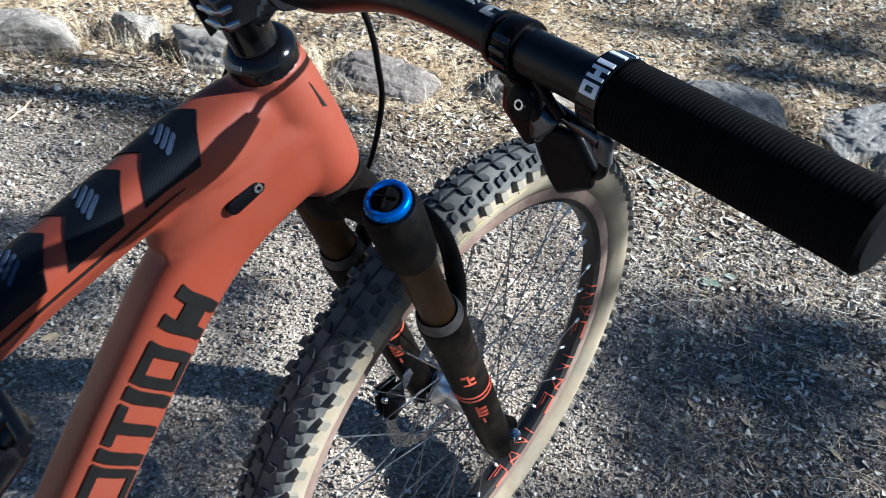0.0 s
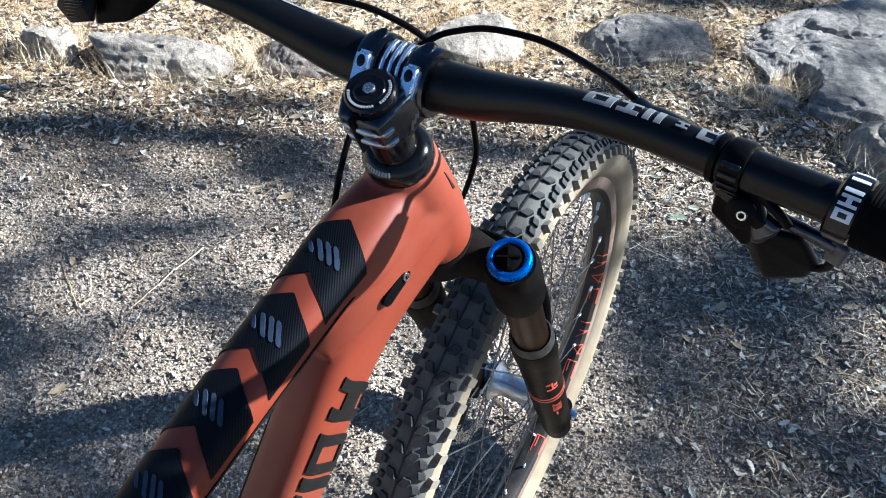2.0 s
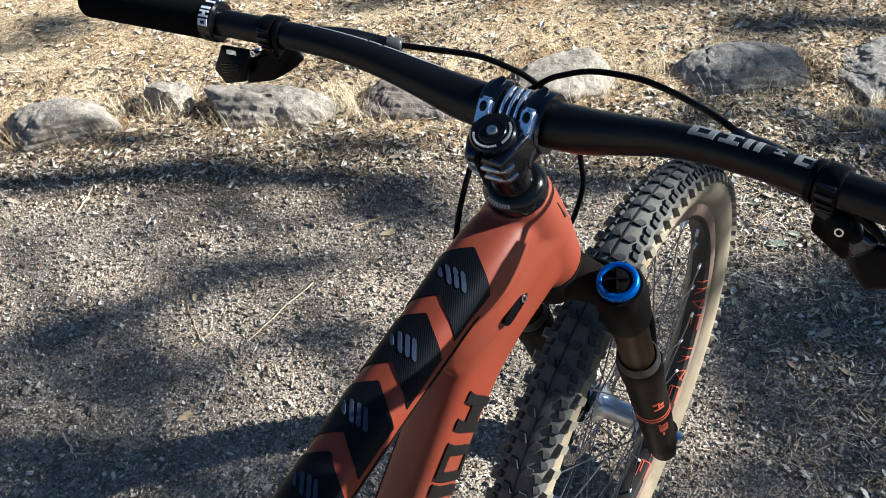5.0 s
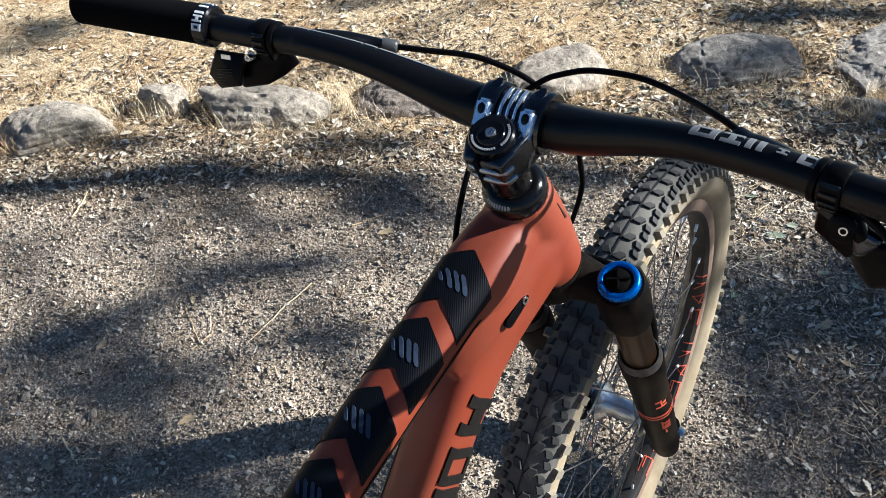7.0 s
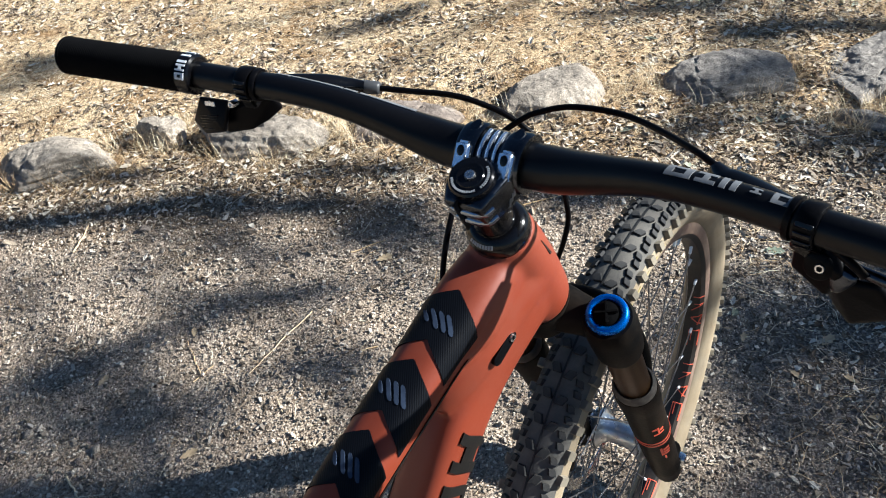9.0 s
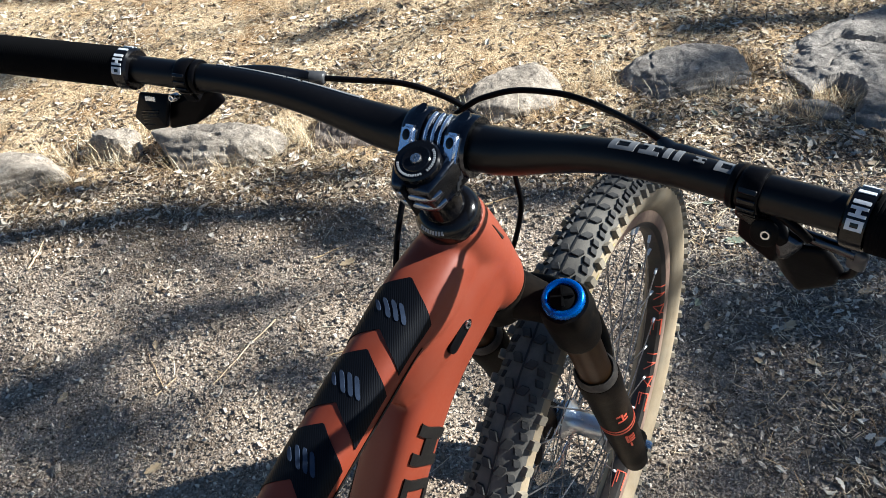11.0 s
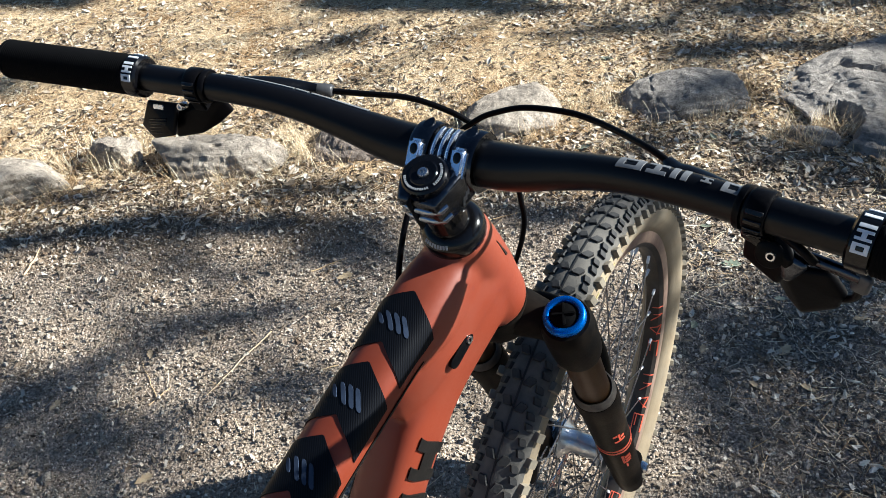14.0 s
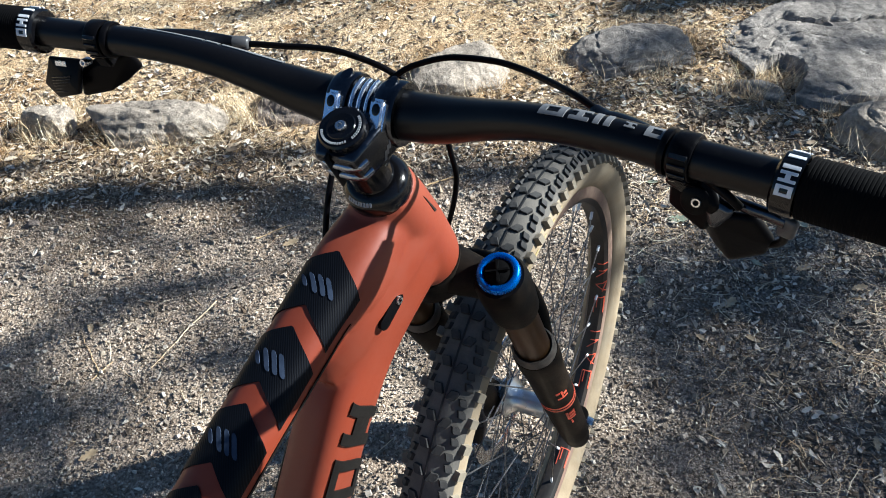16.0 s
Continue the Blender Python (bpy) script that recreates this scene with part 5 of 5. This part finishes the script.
def build_oak(at, streaks, seed, label):
    """An oak whose limbs reach towards the sun's side. streaks: where on the ground a leafy twig's shade begins and ends, its width and density."""
    rng = random.Random(seed)
    tree = thing("oak_tree", (at[0], at[1], 0), label, "tree", "oaks beside the trail")
    base = Vector((at[0], at[1], 0))
    bm = bmesh.new()
    tall = 5.0
    trunk = smooth_path([(0, 0, -0.15, 0.30), (0.04, 0.02, 0.5, 0.23), (-0.05, 0.08, 2.2, 0.20), (0.06, 0.1, 3.8, 0.16), (0.0, 0.0, tall, 0.11)], 5)
    tube(bm, trunk, 16, up=(0, 1, 0))
    verts, faces = [], []
    for x0, y0, x1, y1, r, dense in streaks:
        far = rng.uniform(9.0, 10.6)
        a, b = (Vector((x, y, 0)) + SUN_WAY * far - base for x, y in ((x0, y0), (x1, y1)))
        start = Vector((0, 0.05, rng.uniform(2.8, 4.6)))
        mid = start.lerp(a, 0.5) + Vector((rng.uniform(-0.3, 0.3), rng.uniform(-0.3, 0.3), rng.uniform(0.1, 0.5)))
        limb = smooth_path([(*start, 0.06), (*mid, 0.028), (*a, 0.010), (*b, 0.004)], 6)
        tube(bm, limb, 7, up=(0.1, 0.2, 1))
        steps = max(2, round((b - a).length / (r * 0.9)))
        for k in range(steps + 1):
            jitter = Vector((rng.gauss(0, 0.25), rng.gauss(0, 0.25), rng.gauss(0, 0.25))) * r
            size = r * rng.uniform(0.75, 1.2)
            leaf_clump(verts, faces, a.lerp(b, k / steps) + jitter, size, int(dense * rng.uniform(0.7, 1.3) * 3.14 * size * size / 4e-4), rng)
    for _ in range(26):                                  # the crown over the trunk
        q, far_out = rng.uniform(0, 6.3), rng.uniform(0.2, 1.5)
        p = Vector((math.cos(q) * far_out + 0.4, math.sin(q) * far_out - 0.3 * math.copysign(1, -at[1]), rng.uniform(3.9, 6.4)))
        tube(bm, [(0, 0.05, 3.2, 0.05), (*(p * 0.6 + Vector((0, 0, 1.5))), 0.025), (*p, 0.008)], 6, up=(0.1, 0.2, 1))
        leaf_clump(verts, faces, p, rng.uniform(0.35, 0.65), 420, rng, 0.07)
    part("trunk", bm, BARK, tree, "grey furrowed oak trunk and limbs", smooth=70)
    me = bpy.data.meshes.new("crown")
    me.from_pydata(verts, [], faces)
    me.materials.append(OAK_LEAF)
    tagged(place(new("crown", me), tree), "open crown of small dull green oak leaves", kind="stuff")


SHADE_NEAR = [                                         # x, y to x, y on the ground, half width, density
    (-1.45, 1.90, -0.80, 1.94, 0.060, 1.4), (-0.76, 1.95, -0.12, 1.86, 0.065, 1.2), (-0.48, 2.07, -0.15, 2.05, 0.05, 0.7), (-0.88, 1.80, -0.45, 1.70, 0.055, 0.45), (-0.30, 1.74, 0.02, 1.70, 0.060, 0.8),
    (-0.38, 1.55, -0.62, 1.46, 0.055, 0.9), (-0.62, 1.46, -0.85, 1.35, 0.055, 0.6), (-0.85, 1.34, -1.18, 1.20, 0.08, 0.65), (-0.28, 1.30, -0.44, 1.26, 0.05, 0.6), (-0.62, 1.18, -1.00, 1.10, 0.09, 0.5),
    (0.60, 1.46, 1.30, 1.42, 0.10, 0.52), (0.60, 1.30, 0.98, 1.26, 0.11, 0.85), (1.00, 1.32, 1.28, 1.28, 0.08, 0.4), (0.64, 1.17, 1.00, 1.12, 0.09, 0.5), (0.56, 1.05, 0.84, 1.01, 0.09, 0.2), (0.82, 0.93, 1.10, 0.88, 0.08, 0.3), (0.56, 0.88, 0.95, 0.80, 0.09, 0.24), (0.34, 0.86, 0.60, 0.84, 0.08, 0.3), (0.40, 0.70, 0.85, 0.64, 0.10, 0.35),
    (-1.05, 0.98, -0.62, 0.92, 0.10, 0.6), (-0.95, 0.80, -0.45, 0.74, 0.11, 0.5), (-1.25, 0.56, -0.98, 0.52, 0.07, 1.4), (0.24, 1.90, 0.42, 1.80, 0.07, 0.9), (-1.15, 1.60, -0.70, 1.62, 0.14, 0.14),
]
SHADE_FAR = [
    (1.00, 2.10, 1.36, 2.02, 0.09, 0.6), (0.90, 2.72, 1.75, 2.66, 0.07, 0.9), (-0.42, 3.46, 0.02, 3.42, 0.12, 1.3), (0.06, 3.40, 0.52, 3.20, 0.10, 1.1), (-2.10, 3.80, -1.55, 3.74, 0.12, 1.2),
    (-0.45, 2.96, -0.22, 3.10, 0.07, 0.5), (-1.75, 2.70, -1.52, 2.90, 0.08, 0.6), (1.50, 2.24, 1.75, 2.20, 0.05, 0.5), (1.20, 1.90, 1.55, 1.84, 0.09, 0.7), (0.78, 2.32, 1.10, 2.38, 0.06, 0.7), (1.20, 3.05, 1.75, 3.00, 0.09, 0.7),
    (0.66, 2.14, 0.85, 2.18, 0.06, 0.4), (-0.95, 2.12, -1.30, 2.10, 0.05, 0.8), (0.55, 2.92, 0.95, 2.96, 0.07, 0.5),
]
build_oak((9.4, -1.9), SHADE_NEAR, 5, "spreading oak tree with an open green crown beside the trail")
build_oak((10.2, 5.8), SHADE_FAR, 8, "leaning oak tree with sparse green foliage beside the trail")


# ---- loose ground cover ----
def scatter(count, seed, weight, x_range=(-2.1, 2.2), y_range=(0.35, 4.3)):
    rng = random.Random(seed)
    out = []
    while len(out) < count:
        x, y = rng.uniform(*x_range), rng.uniform(*y_range)
        if rng.random() < weight(x, y) and not on_rock(x, y):
            out.append((x, y, ground_height(x, y), rng))
    return out


def clump(x, y):
    """How thick the straw lies at a place, 0.25 to 1."""
    return 0.25 + 0.75 * min(max(0.55 + 1.7 * noise.noise(Vector((x * 2.3, y * 2.9, 6.4))), 0.0), 1.0)


def straw_side(x, y):
    """How far a place lies in the straw beyond the stones, 0 to 1."""
    return min(max((y - 1.98 + 0.24 * noise.noise(Vector((x * 1.9, y * 1.9, 2.2)))) / 0.30, 0.0), 1.0)


def leafy_side(x, y):
    """Where leaf litter gathers: under the trees and round the stones."""
    near_stones = math.exp(-((y - 2.10) / 0.16) ** 2)
    right = min(max((x - 0.35 + 0.3 * noise.noise(Vector((x * 1.4, y * 1.4, 7.2)))) / 0.5, 0.0), 1.0)
    return min(1.0, 0.03 + 0.77 * right + (0.25 + 0.40 * right) * near_stones)


def build_grit():
    rng = random.Random(3)
    shapes = []
    corners = [(a, b, c) for a in (-1, 1) for b in (-1, 1) for c in (-1, 1)]
    sides = [(0, 1, 3, 2), (4, 6, 7, 5), (0, 4, 5, 1), (2, 3, 7, 6), (0, 2, 6, 4), (1, 5, 7, 3)]
    for _ in range(14):                                  # blunt broken crumbs of stone
        shapes.append([Vector(c).normalized() * rng.uniform(0.62, 1.2) for c in corners])
    verts, faces = [], []
    for x, y, z, r in scatter(76000, 11, lambda x, y: max(0.03, 1.0 - 0.9 * straw_side(x, y) - 0.45 * leafy_side(x, y) - 0.45 * max(0.0, (y - 1.9) / 0.3)), (-1.7, 1.7), (0.72, 2.45)):
        s = 0.0016 + 0.0032 * r.random() ** 1.8
        if r.random() < 0.12:
            s *= r.uniform(1.4, 2.1)
        pts = shapes[r.randrange(14)]
        turn = Euler((r.uniform(0, 6.3), r.uniform(0, 6.3), r.uniform(0, 6.3))).to_matrix()
        turn = turn @ Matrix.Diagonal((s * r.uniform(0.9, 1.5), s * r.uniform(0.5, 1.0), s * r.uniform(0.35, 0.8)))
        n = len(verts)
        at = Vector((x, y, z + s * 0.6))
        verts += [(turn @ p + at)[:] for p in pts]
        faces += [tuple(n + k for k in f) for f in sides]
    tagged(stuff_mesh("gravel", verts, faces, GRIT), "loose grey-brown trail grit and small pebbles", "gravel", kind="stuff")


def splinter(verts, faces, p, way, long, wide, bend, rng):
    """A three-sided sliver with a bend in the middle."""
    way = way.normalized()
    side = way.cross(Vector((0, 0, 1)))
    side = side.normalized() if side.length > 1e-3 else Vector((1, 0, 0))
    up = side.cross(way)
    n = len(verts)
    for k, (t, w) in enumerate(((-0.5, 0.5), (0.0, 1.0), (0.5, 0.35))):
        c = p + way * (t * long) + side * (bend * long * (1 if k == 1 else 0)) + up * (abs(bend) * long * 0.4 * (1 if k == 1 else 0))
        for a in (0.5, 2.6, 4.7):
            verts.append(tuple(c + side * (math.cos(a) * wide * w) + up * (math.sin(a) * wide * w * 0.6)))
    for b in (n, n + 3):
        for k in range(3):
            faces.append((b + k, b + (k + 1) % 3, b + 3 + (k + 1) % 3, b + 3 + k))


def build_chips():
    verts, faces = [], []
    for x, y, z, r in scatter(24000, 12, lambda x, y: 0.28 + 0.72 * leafy_side(x, y)):
        q = r.uniform(0, 6.3)
        splinter(verts, faces, Vector((x, y, z + 0.002)), Vector((math.cos(q), math.sin(q), r.uniform(-0.12, 0.12))), 0.006 + 0.030 * r.random() ** 2.4, r.uniform(0.0006, 0.0024), 0.03, r)
    tagged(stuff_mesh("bark_chips", verts, faces, CHIP), "brown bark chips and bits of wood on the trail", "bark chips", kind="stuff")


def build_straw():
    verts, faces = [], []
    for x, y, z, r in scatter(66000, 13, lambda x, y: 0.03 + 0.97 * straw_side(x, y) * clump(x, y) + 0.50 * max(leafy_side(x, y) - 0.05, 0) + 0.6 * math.exp(-((y - 2.06) / 0.13) ** 2)):
        q = r.uniform(0, 6.3)
        rise = r.uniform(-0.05, 0.30) if straw_side(x, y) > 0.5 else r.uniform(-0.02, 0.08)
        long = 0.008 + 0.070 * r.random() ** 2.6
        splinter(verts, faces, Vector((x, y, z + 0.003 + 0.4 * long * max(rise, 0))), Vector((math.cos(q), math.sin(q), rise)), long, r.uniform(0.0004, 0.0013), r.uniform(-0.12, 0.12), r)
    tagged(stuff_mesh("dry_straw", verts, faces, STRAW), "matted dry golden straw and grass stems", "straw", kind="stuff")


def build_tufts():
    """Standing dry grass round the stones."""
    verts, faces = [], []
    rng = random.Random(21)
    for a, s, *_ in ROCKS:
        for _ in range(58):
            q = rng.uniform(0, 6.3)
            x, y = a[0] + math.cos(q) * s[0] * rng.uniform(0.50, 0.66), a[1] + math.sin(q) * s[1] * rng.uniform(0.52, 0.74)
            z = ground_height(x, y)
            for _ in range(6):
                way = Vector((rng.gauss(0, 0.55), rng.gauss(0, 0.55), 1))
                long = rng.uniform(0.03, 0.10)
                splinter(verts, faces, Vector((x + rng.gauss(0, 0.012), y + rng.gauss(0, 0.012), z)) + way.normalized() * long * 0.45, way, long, rng.uniform(0.0004, 0.0009), rng.uniform(-0.15, 0.15), rng)
    tagged(stuff_mesh("dry_grass", verts, faces, STRAW), "sparse dry yellow grass round the stones", "grass", kind="stuff")


LEAF_EDGE = ((-0.50, 0.03), (-0.36, 0.10), (-0.24, 0.20), (-0.14, 0.13), (0.00, 0.27), (0.12, 0.16), (0.26, 0.23), (0.36, 0.10), (0.50, 0.0))


def oak_leaf(verts, faces, p, turn, size, curl, cup):
    """A lobed dry leaf, cupped along its rib and curled along its length, with a back face of its own."""
    n = len(verts)
    for lift in (0.0, -0.0006):
        for u, w in LEAF_EDGE:
            bow = curl * (u * u - 0.1)
            for v, hgt in ((w, cup * w * 1.8), (0.0, 0.0), (-w, cup * w * 1.5)):
                verts.append(tuple(p + turn @ (Vector((u, v, bow + hgt)) * size) + Vector((0, 0, lift))))
    m = len(LEAF_EDGE)
    for s in (0, 1):
        o = n + s * m * 3
        for k in range(m - 1):
            for j in (0, 1):
                f = (o + k * 3 + j, o + k * 3 + j + 1, o + (k + 1) * 3 + j + 1, o + (k + 1) * 3 + j)
                faces.append(f if s == 0 else f[::-1])


def build_crumbs():
    """Broken bits of leaf and bark that fill the gaps in the litter."""
    verts, faces = [], []
    for x, y, z, r in scatter(52000, 16, lambda x, y: 0.05 + 0.75 * straw_side(x, y) * (1.15 - clump(x, y)) + 0.75 * leafy_side(x, y) ** 1.2 + 1.1 * math.exp(-((y - 2.03) / 0.13) ** 2)):
        turn = Euler((r.gauss(0, 0.35), r.gauss(0, 0.35), r.uniform(0, 6.3))).to_matrix()
        size = 0.0030 + (0.0105 if y < 1.75 else 0.0130) * r.random() ** 1.8
        at = Vector((x, y, z + 0.003 + 0.25 * size))
        n = len(verts)
        sides = 5
        for lift in (0.0, -0.0007):
            for k in range(sides):
                q = 2 * math.pi * k / sides
                w = size * (0.68 + 0.32 * math.sin(x * 900 + k * 2.4 + y * 700))
                verts.append((turn @ Vector((math.cos(q) * w * 1.3, math.sin(q) * w * 0.8, lift + 0.3 * w * math.cos(2 * q)))+ at)[:])
        faces.append(tuple(n + k for k in range(sides)))
        faces.append(tuple(n + sides + k for k in reversed(range(sides))))
        faces += [(n + (k + 1) % sides, n + k, n + sides + k, n + sides + (k + 1) % sides) for k in range(sides)]
    tagged(stuff_mesh("leaf_crumbs", verts, faces, FLAKE), "broken bits of dry leaf and bark", "leaf litter", kind="stuff")


def build_leaves():
    verts, faces = [], []
    for x, y, z, r in scatter(6000, 14, lambda x, y: leafy_side(x, y) ** 1.6 * (0.45 if y < 1.75 else 1.0) + 0.22 * straw_side(x, y) + (0.9 if 0.8 < x < 1.6 and 1.85 < y < 2.3 else 0.0)):
        turn = Euler((r.gauss(0, 0.22), r.gauss(0, 0.22), r.uniform(0, 6.3))).to_matrix()
        if r.random() < 0.4:
            turn = turn @ Euler((math.pi, 0, 0)).to_matrix()
        size = 0.010 + (0.022 if y < 1.75 else 0.032) * r.random() ** 1.9
        oak_leaf(verts, faces, Vector((x, y, z + 0.004 + 0.08 * size)), turn, size, r.uniform(0.0, 0.5), r.uniform(0.05, 0.5))
    tagged(stuff_mesh("fallen_leaves", verts, faces, LITTER), "curled dry brown and grey fallen oak leaves", "leaves", kind="stuff")
    verts, faces = [], []
    for x, y, z, r in scatter(60, 15, lambda x, y: leafy_side(x, y) ** 2):
        turn = Euler((r.gauss(0, 0.2), r.gauss(0, 0.2), r.uniform(0, 6.3))).to_matrix()
        oak_leaf(verts, faces, Vector((x, y, z + 0.006)), turn, r.uniform(0.03, 0.05), 0.2, 0.2)
    tagged(stuff_mesh("green_leaves", verts, faces, SAGE), "a few grey-green fallen leaves", "leaves", kind="stuff")


def build_stick(a, b, wide, label):
    """A thin dry stick lying on the ground."""
    pa, pb = Vector((*a, ground_height(*a) + wide)), Vector((*b, ground_height(*b) + wide))
    bm = bmesh.new()
    pts = []
    for k in range(9):
        t = k / 8
        p = pa.lerp(pb, t)
        p.x += 0.006 * noise.noise(Vector((t * 5, a[0], a[1])))
        p.z = ground_height(p.x, p.y) + wide * 0.9 + 0.0015
        pts.append((*(p - pa), wide * (1.0 - 0.5 * t)))
    tube(bm, pts, 8)
    ob = part("stick", bm, STRAW, None, smooth=70)
    ob.location = pa
    tagged(ob, label, "stick")


build_grit()
build_chips()
build_straw()
build_tufts()
build_crumbs()
build_leaves()
build_stick((-0.385, 1.456), (-0.510, 1.265), 0.0022, "thin pale dry stick lying on the grit")
build_stick((0.10, 1.80), (0.30, 1.86), 0.0030, "thin brown twig on the litter")
build_stick((0.62, 1.50), (0.75, 1.38), 0.0020, "pale dry grass stem on the shaded litter")


def build_leaf(at, size, turn, material, label):
    """One fallen leaf lying by itself."""
    verts, faces = [], []
    oak_leaf(verts, faces, Vector((0, 0, 0)), Euler((0.08, -0.05, radians(turn))).to_matrix(), size, 0.25, 0.25)
    me = bpy.data.meshes.new("fallen_leaf")
    me.from_pydata(verts, [], faces)
    me.materials.append(material)
    me.shade_smooth()
    ob = new("fallen_leaf", me)
    ob.location = (at[0], at[1], ground_height(*at) + 0.0045)
    tagged(ob, label, "leaf", "leaves lying on the trail")


def build_pebble(at, size, turn, seed, label):
    """A blunt loose stone on the grit."""
    bm = bmesh.new()
    bmesh.ops.create_icosphere(bm, subdivisions=3, radius=1.0)
    for v in bm.verts:
        p = v.co.normalized()
        r = 1.0 + 0.28 * noise.fractal(p * 1.3 + Vector((seed, seed * 2.0, 0)), 1.0, 2.0, 3) + 0.05 * noise.noise(p * 7 + Vector((seed, 0, 0)))
        v.co = Vector((p.x * r * size * 0.5, p.y * r * size * 0.36, p.z * r * size * 0.27))
    ob = part("pebble", bm, ROCK_PALE if seed % 2 else ROCK_RED, None, smooth=50)
    ob.matrix_basis = pose(at[0], at[1], ground_height(*at) + size * 0.17, 0, 0, turn)
    tagged(ob, label, "pebble", "loose pebbles on the trail")


build_leaf((-0.207, 1.636), 0.046, 20, DRY_LEAF, "dry yellow-tan oak leaf lying flat on the grit")
build_leaf((-0.669, 1.411), 0.030, 100, DRY_LEAF, "small curled tan leaf on the sunlit grit")
build_leaf((-0.85, 1.27), 0.034, 60, DRY_LEAF, "curled tan leaf on the grey grit")
build_leaf((0.789, 1.557), 0.052, -15, SAGE_LEAF, "grey-green leaf on the sunlit litter")
build_leaf((0.805, 1.247), 0.044, 35, DRY_LEAF, "large pale dry leaf on the shaded litter")
build_leaf((0.811, 1.134), 0.036, 140, DRY_LEAF, "cupped pale dry leaf on the shaded litter")
build_pebble((-0.896, 1.828), 0.034, 10, 2, "reddish-brown pebble on the shaded trail edge")
build_pebble((-0.977, 1.129), 0.026, 60, 3, "small pale pebble on the grey grit")
build_pebble((-0.648, 0.924), 0.028, 30, 5, "rounded pale pebble on the grey grit")
build_pebble((-0.861, 0.949), 0.030, -20, 7, "flat pale pebble on the grey grit")
build_pebble((-0.649, 1.04), 0.022, 45, 4, "small brown pebble on the grey grit")
build_stick((-0.3, 1.67), (-0.203, 1.714), 0.0020, "thin pale stem on the shaded grit")
build_stick((-0.853, 1.011), (-0.802, 0.947), 0.0026, "short pale broken twig on the grit")
build_stick((-0.622, 1.265), (-0.686, 1.396), 0.0014, "thin straw stem on the sunlit grit")
build_pebble((-0.788, 1.175), 0.022, 47, 12, "small pale pebble half sunk in the grit")
build_pebble((-0.810, 1.074), 0.026, 94, 13, "blunt brown pebble on the trail")
build_pebble((-0.839, 1.047), 0.022, 141, 14, "flat grey pebble on the sunlit grit")
build_pebble((-0.393, 1.268), 0.019, 8, 15, "rounded tan pebble on the grey grit")
build_pebble((-0.688, 1.207), 0.021, 55, 16, "small pale pebble half sunk in the grit")
build_pebble((-0.587, 1.160), 0.017, 102, 17, "blunt brown pebble on the trail")
build_pebble((-1.090, 1.668), 0.022, 16, 19, "rounded tan pebble on the grey grit")
build_pebble((-0.569, 1.523), 0.018, 63, 20, "small pale pebble half sunk in the grit")
build_pebble((-0.681, 1.624), 0.017, 110, 21, "blunt brown pebble on the trail")
build_pebble((-0.290, 1.157), 0.018, 157, 22, "flat grey pebble on the sunlit grit")
build_pebble((-0.960, 1.513), 0.017, 24, 23, "rounded tan pebble on the grey grit")
build_stick((-0.639, 1.250), (-0.599, 1.300), 0.0016, "thin pale stem lying on the grit")
build_stick((-0.252, 1.310), (-0.213, 1.323), 0.0022, "short brown twig on the sunlit grit")
build_stick((-1.077, 1.747), (-1.068, 1.869), 0.0030, "grey-brown twig at the trail edge")
build_leaf((-0.604, 1.049), 0.040, 30, DRY_LEAF, "curled reddish-tan leaf on the grit")
build_leaf((0.819, 1.033), 0.032, 0, DRY_LEAF, "cupped pale dry leaf lying on the shaded litter")
build_leaf((0.980, 1.087), 0.034, 122, DRY_LEAF, "cupped pale dry leaf lying on the shaded litter")
build_leaf((1.115, 1.243), 0.042, 3, DRY_LEAF, "cupped pale dry leaf lying on the shaded litter")
build_leaf((0.625, 1.277), 0.030, 64, DRY_LEAF, "cupped pale dry leaf lying on the shaded litter")
build_leaf((0.702, 1.157), 0.032, 125, DRY_LEAF, "cupped pale dry leaf lying on the shaded litter")
build_leaf((1.018, 1.328), 0.040, 6, DRY_LEAF, "cupped pale dry leaf lying on the shaded litter")
build_leaf((0.932, 0.836), 0.034, 67, DRY_LEAF, "cupped pale dry leaf lying on the shaded litter")
build_tread(FRONT_TYRE)
